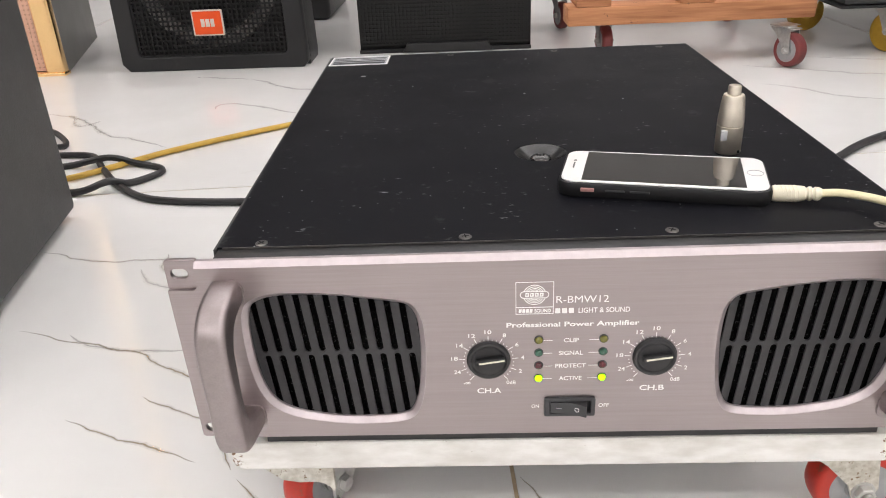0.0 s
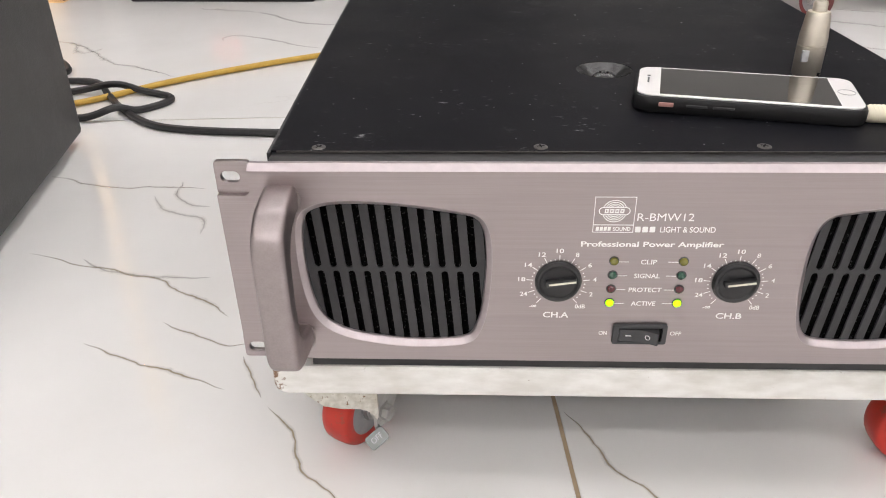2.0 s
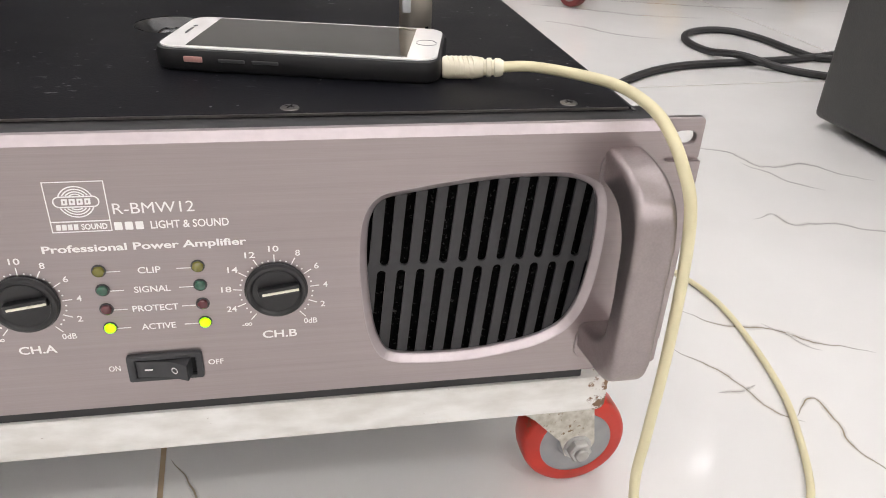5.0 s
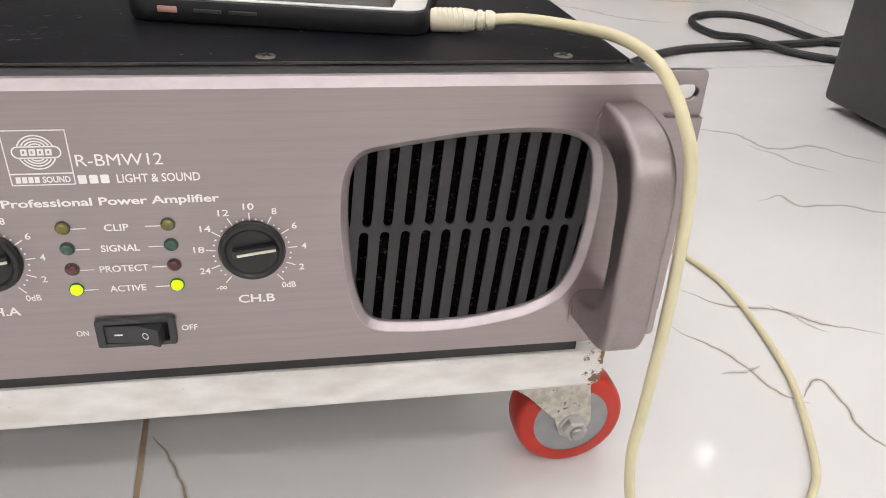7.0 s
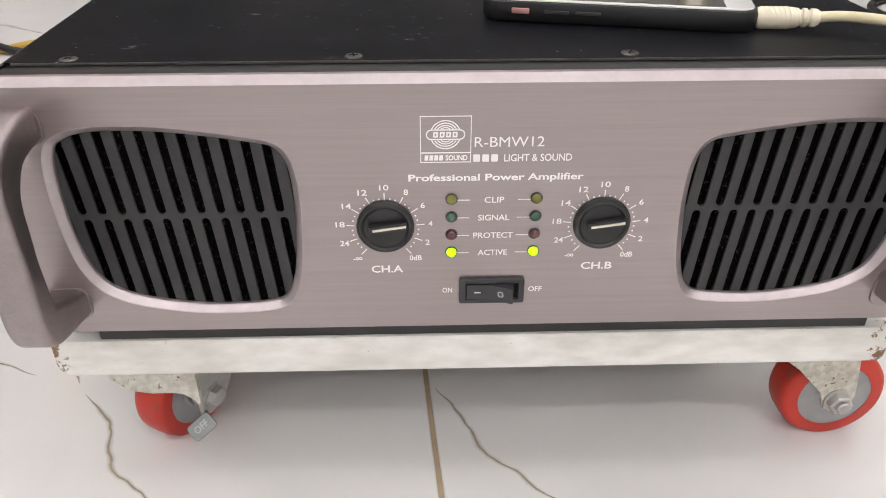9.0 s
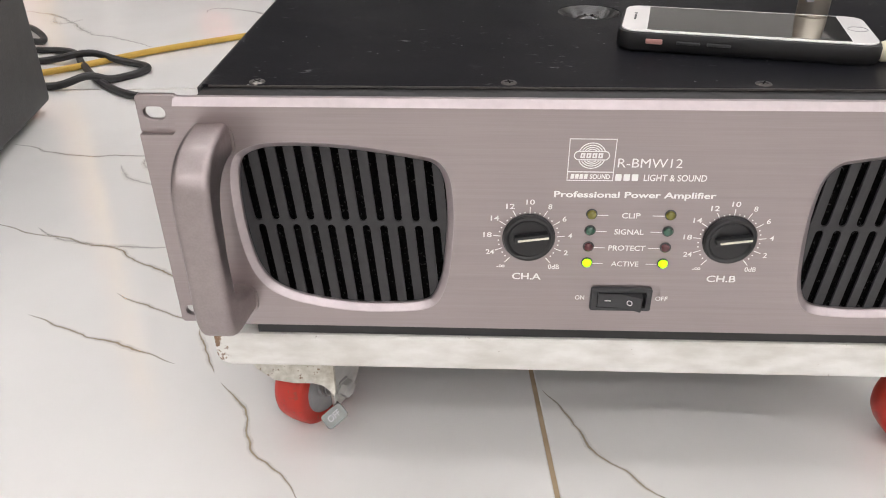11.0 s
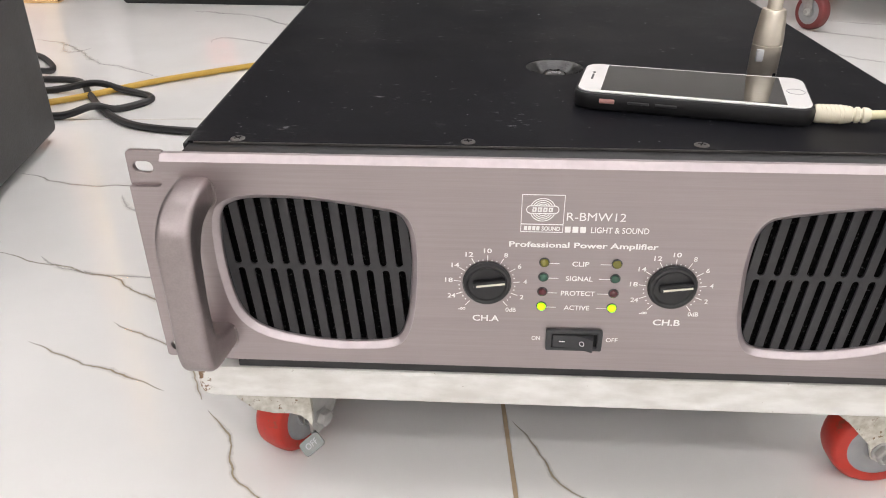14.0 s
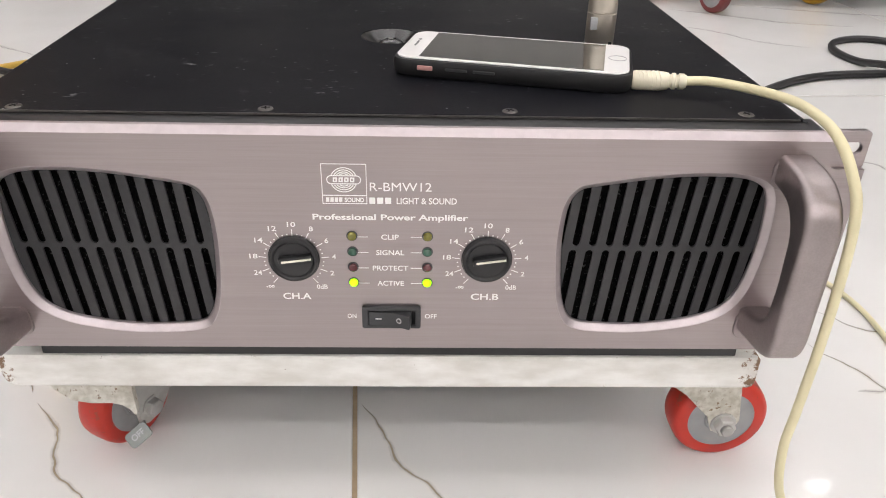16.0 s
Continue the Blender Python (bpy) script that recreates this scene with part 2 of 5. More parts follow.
M_SCREW = material("screw_steel", (0.22, 0.21, 0.20), (0.16, 0.15, 0.145), scale=500, rough=0.35, metal=1.0)
M_DARK_SCREW = material("black_oxide_screw", (0.008, 0.008, 0.009), scale=300, rough=0.12, coat=0.6)
M_WHITE_STEEL = material("chipped_white_paint", (0.84, 0.83, 0.80), (0.66, 0.64, 0.595), spread=0.22, scale=130, rough=0.40, rough_to=0.62, bump=0.35,
                         bump_scale=160, stretch=(0.40, 1, 1), specks=(0.21, 0.12, 0.065), speck_scale=130, speck_at=0.685, ends=(0.214, 0.230))
M_RUSTY = material("dirty_chipped_paint", (0.68, 0.66, 0.60), (0.44, 0.41, 0.34), spread=0.22, scale=210, rough=0.55, rough_to=0.75, bump=0.5,
                   bump_scale=300, specks=(0.20, 0.13, 0.07), speck_scale=240, speck_at=0.60)
M_RED = material("red_polyurethane", (0.55, 0.034, 0.018), (0.40, 0.024, 0.014), scale=60, rough=0.30, rough_to=0.5,
                 specks=(0.30, 0.055, 0.032), speck_scale=70, speck_at=0.60)
M_HUB = material("grey_hub", (0.33, 0.335, 0.34), (0.27, 0.275, 0.28), scale=90, rough=0.5)
M_DARK_RED = material("dull_red_wheel", (0.20, 0.035, 0.035), (0.15, 0.03, 0.03), scale=60, rough=0.45)
M_YELLOW = material("yellow_polyurethane", (0.55, 0.34, 0.03), (0.45, 0.26, 0.02), scale=60, rough=0.45)
M_SPEAKER = material("textured_black_paint", (0.042, 0.042, 0.042), (0.060, 0.060, 0.059), scale=160, rough=0.5, rough_to=0.62, bump=0.5, bump_scale=420)
M_SPEAKER_PLASTIC = material("moulded_black_plastic", (0.008, 0.008, 0.009), (0.014, 0.014, 0.015), scale=80, rough=0.42, bump=0.2, bump_scale=500)
M_MESH = material("black_mesh", (0.006, 0.006, 0.006), (0.010, 0.010, 0.010), scale=200, rough=0.5, level=0.3)
# near-black colour stands in for the shade in recesses and behind grilles
M_CAVITY_SHADE = material("cavity_shade_black", (0.006, 0.006, 0.006), scale=50, rough=0.9)
M_CONE = material("grey_cone", (0.30, 0.285, 0.26), (0.22, 0.21, 0.19), scale=40, rough=0.7)
M_ORANGE = material("orange_badge", (0.90, 0.10, 0.012), (0.84, 0.085, 0.010), scale=60, rough=0.35)
M_BADGE_WHITE = material("badge_white", (0.80, 0.70, 0.62), scale=60, rough=0.4)
M_GOLD = material("gold_trim", (0.95, 0.66, 0.33), (0.88, 0.60, 0.29), scale=30, rough=0.24, metal=1.0)
M_ROSE = material("rose_gold_mesh", (0.80, 0.50, 0.38), (0.74, 0.46, 0.34), scale=30, rough=0.4, metal=0.5)
M_DARKSIDE = material("dark_lacquer", (0.045, 0.040, 0.034), (0.035, 0.03, 0.026), scale=12, rough=0.3)
M_WOOD = material("raw_plank", (0.60, 0.28, 0.13), (0.30, 0.11, 0.045), scale=130, rough=0.62, rough_to=0.78, bump=0.4, bump_scale=60, stretch=(0.06, 1, 1),
                  specks=(0.13, 0.06, 0.035), speck_scale=22, speck_at=0.63)
M_PHONE_WHITE = material("white_phone_glass", (0.84, 0.83, 0.82), (0.82, 0.81, 0.80), scale=30, rough=0.12, coat=0.5)
M_SCREEN = material("black_screen_glass", (0.006, 0.006, 0.006), (0.008, 0.008, 0.008), scale=20, rough=0.03, coat=1.0)
M_CASE = material("black_rubber_case", (0.007, 0.007, 0.008), (0.011, 0.011, 0.012), scale=120, rough=0.45, level=0.35)
M_PINK = material("rose_button", (0.62, 0.33, 0.30), scale=100, rough=0.35, metal=0.4)
M_NICKEL = material("satin_nickel", (0.74, 0.68, 0.59), (0.64, 0.59, 0.51), scale=140, rough=0.44, rough_to=0.54, metal=1.0)
M_CREAM = material("cream_cable", (0.74, 0.68, 0.45), (0.66, 0.60, 0.38), scale=60, rough=0.42, rough_to=0.55)
M_PLUG = material("ivory_plug", (0.78, 0.73, 0.58), (0.70, 0.65, 0.50), scale=80, rough=0.45)
M_BLACK_CABLE = material("black_cable", (0.016, 0.016, 0.017), (0.026, 0.026, 0.027), scale=90, rough=0.45)
M_YELLOW_CABLE = material("yellow_cable", (0.62, 0.40, 0.07), (0.52, 0.33, 0.05), scale=70, rough=0.5)
M_LABEL = material("silver_label", (0.46, 0.47, 0.48), (0.40, 0.41, 0.42), scale=80, rough=0.35)
M_INK = material("dark_ink", (0.05, 0.05, 0.055), scale=80, rough=0.5)
M_TILE = marble()
M_VEIN = vein_material()
M_GROUT = material("brown_grout", (0.44, 0.34, 0.22), (0.37, 0.28, 0.18), scale=90, rough=0.8, bump=0.3)
M_WALL = material("white_wall_paint", (0.74, 0.73, 0.71), (0.70, 0.69, 0.67), scale=4, rough=0.7, bump=0.1)
M_BACKWALL = material("grey_wall_paint", (0.56, 0.55, 0.54), (0.51, 0.50, 0.49), scale=4, rough=0.7, bump=0.1)
M_CEILING = material("white_ceiling_paint", (0.78, 0.77, 0.75), (0.75, 0.74, 0.72), scale=4, rough=0.8)
M_LIGHT = glowing("lamp_diffuser", LAMP_COLOUR, LAMP)


# ---- building helpers ----
def thing(name, at, label, category, group="", kind=""):
    ob = new(name)
    ob.empty_display_size = 0.02
    ob.location = at
    return tagged(ob, label, category, group, kind)


def part(name, bm, mat, parent=None, label="", smooth=True):
    """One mesh object, its geometry given in the place's own coordinates, under a thing or a part."""
    if isinstance(bm, bmesh.types.BMesh):
        me = bpy.data.meshes.new(name)
        bmesh.ops.recalc_face_normals(bm, faces=bm.faces)
        bm.to_mesh(me)
        bm.free()
    else:
        me = bm
        me.name = name
    me.materials.clear()
    me.materials.append(mat)
    if smooth and len(me.polygons):
        me.polygons.foreach_set("use_smooth", [True] * len(me.polygons))
        me.set_sharp_from_angle(angle=radians(35))
    ob = new(name, me)
    if parent:
        ob.parent = parent
        if parent.type == "EMPTY":
            ob.matrix_parent_inverse = Matrix.Translation(-parent.location)
    if label:
        ob["label"] = label
    return ob


def box(x0, x1, y0, y1, z0, z1, bevel=0.0, seg=2, bm=None):
    bm = bm or bmesh.new()
    m = Matrix.LocRotScale(((x0 + x1) / 2, (y0 + y1) / 2, (z0 + z1) / 2), None, (x1 - x0, y1 - y0, z1 - z0))
    made = bmesh.ops.create_cube(bm, size=1, matrix=m)
    if bevel:
        edges = list({e for v in made["verts"] for e in v.link_edges})
        bmesh.ops.bevel(bm, geom=edges, offset=bevel, segments=seg, profile=0.5, affect="EDGES")
    return bm


def lathe(profile, at, axis, seg=32, bm=None):
    """Turns a profile of (radius, height) round an axis through at."""
    bm = bm or bmesh.new()
    axis = Vector(axis).normalized()
    q = axis.to_track_quat("Z", "Y").to_matrix()
    rings = []
    for r, h in profile:
        if r < 1e-6:
            rings.append([bm.verts.new(Vector(at) + axis * h)])
        else:
            rings.append([bm.verts.new(Vector(at) + q @ Vector((r * math.cos(a), r * math.sin(a), h)))
                          for a in (2 * math.pi * k / seg for k in range(seg))])
    for a, b in zip(rings, rings[1:]):
        for k in range(seg):
            j = (k + 1) % seg
            quad = [a[k % len(a)], a[j % len(a)], b[j % len(b)], b[k % len(b)]]
            quad = list(dict.fromkeys(quad))
            if len(quad) > 2:
                bm.faces.new(quad)
    return bm


def smooth_path(points, steps=10, closed=False):
    """A Catmull-Rom line through the points."""
    p = [Vector(q) for q in points]
    n = len(p)
    out = []
    for i in range(n if closed else n - 1):
        a, b, c, d = ((p[(i + k) % n] for k in (-1, 0, 1, 2)) if closed else (p[max(i - 1, 0)], p[i], p[i + 1], p[min(i + 2, n - 1)]))
        for s in range(steps):
            u = s / steps
            out.append(0.5 * ((2 * b) + (c - a) * u + (2 * a - 5 * b + 4 * c - d) * u * u + (3 * b - a - 3 * c + d) * u ** 3))
    if not closed:
        out.append(p[-1])
    return out


def sweep(points, r, seg=12, steps=10, bm=None):
    """A round cord along a smooth line."""
    bm = bm or bmesh.new()
    line = smooth_path(points, steps)
    up, rings = Vector((0.13, 0.31, 0.94)), []
    for i, p in enumerate(line):
        d = (line[min(i + 1, len(line) - 1)] - line[max(i - 1, 0)]).normalized()
        up = (up - d * up.dot(d)).normalized()
        side = d.cross(up)
        rings.append([bm.verts.new(p + r * (math.cos(a) * up + math.sin(a) * side)) for a in (2 * math.pi * k / seg for k in range(seg))])
    for a, b in zip(rings, rings[1:]):
        for k in range(seg):
            bm.faces.new((a[k], a[(k + 1) % seg], b[(k + 1) % seg], b[k]))
    bm.faces.new(rings[0][::-1])
    bm.faces.new(rings[-1])
    return bm


def flat(outlines, y0, y1, bevel=0.0):
    """A plate in the upright x-z plane between y0 (front) and y1: the first outline with the others cut out of it."""
    cu = bpy.data.curves.new("outline", "CURVE")
    cu.dimensions, cu.fill_mode = "2D", "BOTH"
    cu.extrude = max((y1 - y0) / 2 - bevel, 0)
    cu.bevel_depth, cu.bevel_resolution, cu.offset = bevel, 1, -bevel
    for line in outlines:
        s = cu.splines.new("POLY")
        s.points.add(len(line) - 1)
        for q, (x, z) in zip(s.points, line):
            q.co = (x, z, 0, 1)
        s.use_cyclic_u = True
    ob = bpy.data.objects.new("outline", cu)
    me = bpy.data.meshes.new_from_object(ob)
    bpy.data.objects.remove(ob)
    me.transform(Matrix.Translation((0, (y0 + y1) / 2, 0)) @ Matrix.Rotation(radians(90), 4, "X"))
    return me


def lettering(text, x, z, width, height, y=-0.00025, bold=0.015, slant=0.0, align="CENTER"):
    """Printed words on the upright front: width and height of the whole line, x its middle (or its start)."""
    cu = bpy.data.curves.new("letters", "FONT")
    cu.body, cu.size, cu.offset, cu.extrude, cu.shear, cu.resolution_u = text, 1.0, bold, 0.0, slant, 3
    ob = bpy.data.objects.new("letters", cu)
    me = bpy.data.meshes.new_from_object(ob)
    bpy.data.objects.remove(ob)
    co = np.empty(len(me.vertices) * 3)
    me.vertices.foreach_get("co", co)
    co = co.reshape(-1, 3)
    lo, hi = co.min(0), co.max(0)
    sx = width / (hi[0] - lo[0])
    sz = height / (hi[1] - lo[1])
    x0 = x - width / 2 if align == "CENTER" else x
    co = np.stack([x0 + (co[:, 0] - lo[0]) * sx, np.full(len(co), y), z - height / 2 + (co[:, 1] - lo[1]) * sz], 1)
    me.vertices.foreach_set("co", co.ravel())
    me.update()
    return me


def loft(lines, closed_ends=False):
    """A skin over closed outlines of equal length."""
    bm = bmesh.new()
    rings = [[bm.verts.new(p) for p in line] for line in lines]
    for a, b in zip(rings, rings[1:]):
        for k in range(len(a)):
            j = (k + 1) % len(a)
            bm.faces.new((a[k], a[j], b[j], b[k]))
    if closed_ends:
        bm.faces.new(rings[0])
        bm.faces.new(rings[-1])
    return bm


def inset(line, d):
    """A closed 2D outline moved inwards by d."""
    n, out = len(line), []
    area = sum(line[i][0] * line[(i + 1) % n][1] - line[(i + 1) % n][0] * line[i][1] for i in range(n))
    s = 1 if area > 0 else -1
    for i in range(n):
        (ax, az), (bx, bz) = line[i - 1], line[(i + 1) % n]
        tx, tz = bx - ax, bz - az
        k = math.hypot(tx, tz) or 1
        out.append((line[i][0] - s * tz / k * d, line[i][1] + s * tx / k * d))
    return out


def rounded(x0, x1, z0, z1, r, seg=5):
    """A rectangle with rounded corners, as a 2D outline."""
    out = []
    for cx, cz, a in ((x1 - r, z1 - r, 0), (x0 + r, z1 - r, 90), (x0 + r, z0 + r, 180), (x1 - r, z0 + r, 270)):
        out += [(cx + r * math.cos(radians(a + 90 * k / seg)), cz + r * math.sin(radians(a + 90 * k / seg))) for k in range(seg + 1)]
    return out


def circle(x, z, r, seg=24):
    return [(x + r * math.cos(2 * math.pi * k / seg), z + r * math.sin(2 * math.pi * k / seg)) for k in range(seg)]


def slabs(boxes, bevel=0.0):
    bm = bmesh.new()
    for b in boxes:
        box(*b, bevel=bevel, bm=bm)
    return bm


# ---- the room ----
ROOM = (-4.2, 4.6, -4.6, 5.6, 3.0)


def room():
    x0, x1, y0, y1, h = ROOM
    tagged(part("wall_south", box(x0, x1, y0 - 0.15, y0, 0, h), M_WALL), "plain white painted wall", "wall", kind="structure")
    tagged(part("wall_north", box(x0, x1, y1, y1 + 0.15, 0, h), M_BACKWALL), "plain grey painted wall behind the speakers", "wall", kind="structure")
    tagged(part("wall_west", box(x0 - 0.15, x0, y0 - 0.15, y1 + 0.15, 0, h), M_WALL), "plain white painted wall", "wall", kind="structure")
    tagged(part("wall_east", box(x1, x1 + 0.15, y0 - 0.15, y1 + 0.15, 0, h), M_WALL), "plain white painted wall", "wall", kind="structure")
    tagged(part("ceiling", box(x0 - 0.15, x1 + 0.15, y0 - 0.15, y1 + 0.15, h, h + 0.12), M_CEILING), "plain white ceiling", "ceiling", kind="structure")


room()


def ceiling_light(x, y, l=0.6, s=0.15):
    h = ROOM[4]
    lamp = thing("ceiling_light", (x, y, h - 0.03), "white framed LED panel on the unseen ceiling, lit, inferred or added as fill", "ceiling light", group="ceiling lights")
    bm = bmesh.new()
    for b in ((-l - 0.02, l + 0.02, -s - 0.02, -s), (-l - 0.02, l + 0.02, s, s + 0.02), (-l - 0.02, -l, -s, s), (l, l + 0.02, -s, s)):
        box(x + b[0], x + b[1], y + b[2], y + b[3], h - 0.03, h, bm=bm)
    part("frame", bm, M_WALL, lamp)
    part("diffuser", box(x - l, x + l, y - s, y + s, h - 0.022, h - 0.012), M_LIGHT, lamp)


# rows -0.40 and -2.0 follow shadow edges; the other rows are added fill light
for row, columns in ((-4.1, (-2.6, -1.2, 0.2, 1.6, 3.0)), (-3.1, (-2.6, -1.2, 0.2, 1.6, 3.0)), (-2.0, (-2.6, -1.2, 0.2, 1.6, 3.0)), (-0.40, (-1.9, 0.2, 2.3)), (1.25, (-2.6, -1.2, 0.2, 1.6, 3.0)), (2.2, (-2.6, -1.2, 0.2, 1.6, 3.0))):
    for column in columns:
        ceiling_light(column, row)
# small lamp inferred from its reflection on the floor
ceiling_light(2.38, 2.76, 0.075, 0.06)


# ---- the amplifier ----
ART, MIRROR = 0.0055, 0.0100
TOP, BOTTOM, LID_Z = 0.2540, 0.1208, 0.2555
VENT = smooth_path([(x, z, 0) for x, z in (
    (-0.1992, 0.2095), (-0.1974, 0.2195), (-0.1930, 0.2264), (-0.1816, 0.2313), (-0.1640, 0.2326), (-0.1390, 0.2314), (-0.1059, 0.2266), (-0.0930, 0.2230),
    (-0.0866, 0.2130), (-0.0847, 0.1960), (-0.0851, 0.1780), (-0.0875, 0.1550), (-0.0924, 0.1398), (-0.1000, 0.1334), (-0.1150, 0.1312), (-0.1380, 0.1310),
    (-0.1600, 0.1340), (-0.1760, 0.1384), (-0.1880, 0.1462), (-0.1952, 0.1590), (-0.1986, 0.1770), (-0.1996, 0.1950))], 4, True)
VENT = [(p.x, p.y) for p in VENT]
VENT_RIGHT = [(0.1519 - 0.991 * (x + 0.1424), 0.2330 - 0.988 * (0.2327 - z)) for x, z in VENT]


def sheared(x, y):
    return (x - 0.026 * y, y)


def vent(amp, side):
    line = VENT if side < 0 else VENT_RIGHT
    rings = [[(x, y, z) for x, z in inset(line, d)] for d, y in ((0.0, 0.0), (0.0005, 0.0002), (0.0031, 0.0026), (0.0036, 0.0033), (0.0039, 0.0047))]
    part("vent_bezel", loft(rings), M_BEZEL, amp, "bright chamfered vent rim", smooth=False)
    holes, w, lean = [], 0.0021, -0.083
    first, pitch = (-0.1886, 0.00931) if side < 0 else (MIRROR - 0.1063, -0.00908)
    for k in range(-1, 12):
        tip = first + pitch * k
        for z0, z1, shift in ((0.1858, 0.2345, 0.0), (0.1266, 0.1836, 0.0010)):
            near = z0 if z0 > 0.15 else z1
            slot = []
            for cz, a0 in ((z1 - w, 0), (z0 + w, 180)):
                for i in range(6):
                    a = radians(a0 + 36 * i)
                    slot.append((tip + shift + lean * (cz - near) + w * math.cos(a), cz + w * math.sin(a)))
            holes.append(slot if side < 0 else [(MIRROR - x, z + 0.0005) for x, z in slot])
    g0 = min(x for h in holes for x, z in h) - 0.003
    g1 = max(x for h in holes for x, z in h) + 0.003
    part("grille", flat([[(g0, 0.1255), (g1, 0.1255), (g1, 0.2362), (g0, 0.2362)], *holes], 0.0047, 0.0060), M_GRILLE, amp, "grey slotted vent grille")
    part("foam", box(g0, g1, 0.0190, 0.0235, 0.126, 0.2340), M_FOAM, amp, "black filter foam")


def handle(amp, cx, lift, shorter):
    outer = smooth_path([(y, z, 0) for y, z in ((0.0, 0.2420), (-0.015, 0.2415), (-0.028, 0.2386), (-0.038, 0.2312), (-0.0425, 0.221), (-0.0435, 0.206),
                                                (-0.0435, 0.162), (-0.0425, 0.149), (-0.0385, 0.1412), (-0.030, 0.1370), (-0.015, 0.1340), (0.0, 0.1312))], 5)
    inner = smooth_path([(y, z, 0) for y, z in ((0.0, 0.2250), (-0.010, 0.2245), (-0.0195, 0.2215), (-0.0260, 0.2140), (-0.0285, 0.206), (-0.0290, 0.194),
                                                (-0.0290, 0.174), (-0.0278, 0.163), (-0.0238, 0.1565), (-0.0165, 0.1520), (-0.008, 0.1495), (0.0, 0.1475))], 5)
    bm = bmesh.new()
    rings = []
    for o, i in zip(outer, inner):
        mid, half = (o + i) / 2, (o - i) / 2
        mid.y += lift + shorter * (0.242 - mid.y) / 0.11
        ring = []
        ru, rv = 0.0037 / 0.0092, min(0.9, 0.0037 / half.length)
        for k in range(20):
            a = math.pi / 2 * (k // 5 + (k % 5) / 4)
            u = math.copysign(1 - ru, (1, -1, -1, 1)[k // 5]) + ru * math.cos(a)
            v = math.copysign(1 - rv, (1, 1, -1, -1)[k // 5]) + rv * math.sin(a)
            q = mid + half * v
            ring.append(bm.verts.new((cx + 0.0092 * u, q.x, q.y)))
        rings.append(ring)
    for a, b in zip(rings, rings[1:]):
        for k in range(20):
            bm.faces.new((a[k], a[(k + 1) % 20], b[(k + 1) % 20], b[k]))
    bm.faces.new(rings[0])
    bm.faces.new(rings[-1])
    h = part("handle", bm, M_HANDLE, amp, "rounded anodised carrying handle")
    part("foot", flat([rounded(cx - 0.0104, cx + 0.0104, 0.1292, 0.1482, 0.006)], -0.0012, 0.0, 0.0003), M_HANDLE, h)
    part("root", flat([rounded(cx - 0.0108, cx + 0.0108, 0.2240, 0.2415, 0.006)], -0.0012, 0.0, 0.0003), M_HANDLE, h)


def knob(amp, cx, cz, name):
    k = part("knob", lathe([(0.0, 0), (0.0138, 0), (0.0138, 0.0006), (0.0134, 0.0009), (0.0133, 0.0018), (0.0128, 0.0026), (0.0116, 0.0030), (0.0108, 0.0026), (0.0103, 0.0017), (0.0, 0.0015)],
                           (cx, -0.0004, cz + 0.0010), (0, -1, 0), 48), M_KNOB, amp, "black round volume knob")
    rot = Matrix.Translation((cx, 0.0004, cz + 0.0021)) @ Matrix.Rotation(radians(-8), 4, "Y")
    bm = box(-0.0078, 0.0104, -0.0056, -0.0018, -0.0020, 0.0020, 0.0008)
    bmesh.ops.transform(bm, matrix=rot, verts=bm.verts)
    part("grip", bm, M_KNOB, k)
    bm = box(-0.0060, 0.0100, -0.0062, -0.0050, -0.0005, 0.0005)
    bmesh.ops.transform(bm, matrix=rot, verts=bm.verts)
    part("pointer", bm, M_POINTER, k, "cream pointer line")
    words = ("0dB", "2", "4", "6", "8", "10", "12", "14", "18", "24", "-\u221e")
    ticks = bmesh.new()
    for i, w in enumerate(words):
        ang = radians(90 + 28 * (i - 5))
        c, s = math.cos(ang), math.sin(ang)
        for r0, r1 in ((0.0148, 0.0188),):
            d, nrm = Vector((c, 0, s)), Vector((-s, 0, c)) * 0.00026
            o = Vector((cx, -0.0003, cz))
            ticks.faces.new([ticks.verts.new(o + d * r + nrm * q) for r, q in ((r0, -1), (r1, -1), (r1, 1), (r0, 1))])
        if i < 10:
            for f in (1 / 3, 2 / 3):
                a2 = ang + radians(28) * f
                o = Vector((cx + 0.0158 * math.cos(a2), -0.0003, cz + 0.0158 * math.sin(a2)))
                ticks.faces.new([ticks.verts.new(o + 0.00046 * Vector((math.cos(q), 0, math.sin(q)))) for q in (math.pi * j / 4 for j in range(8))])
        rad = 0.0216 + (0.0004 if i in (0, 10) else 0)
        wide = {1: 0.0021, 2: 0.0044, 3: 0.0060}[len(w)]
        part("number", lettering(w, cx + rad * c, cz + rad * s, wide, 0.0030 if i < 10 else 0.0018), M_PRINT, amp)
    part("scale", ticks, M_PRINT, amp, "white printed dial scale")
    part("caption", lettering(name, cx, cz - 0.0231, 0.0155, 0.0042, bold=0.02), M_PRINT, amp)


def led(amp, x, z, kind):
    l = part("indicator", lathe([(0.0025, 0), (0.0025, 0.0006), (0.0022, 0.0016), (0.0013, 0.0023), (0, 0.0025)], (x, 0, z), (0, -1, 0), 20), M_LED[kind], amp,
             {"clip": "unlit amber lens", "signal": "unlit green lens", "protect": "unlit red lens", "active": "lit yellow-green lens"}[kind])
    part("ring", lathe([(0.0025, 0), (0.0030, 0), (0.0029, 0.0005), (0.0025, 0.0006)], (x, 0, z), (0, -1, 0), 20), M_SWITCH, l)


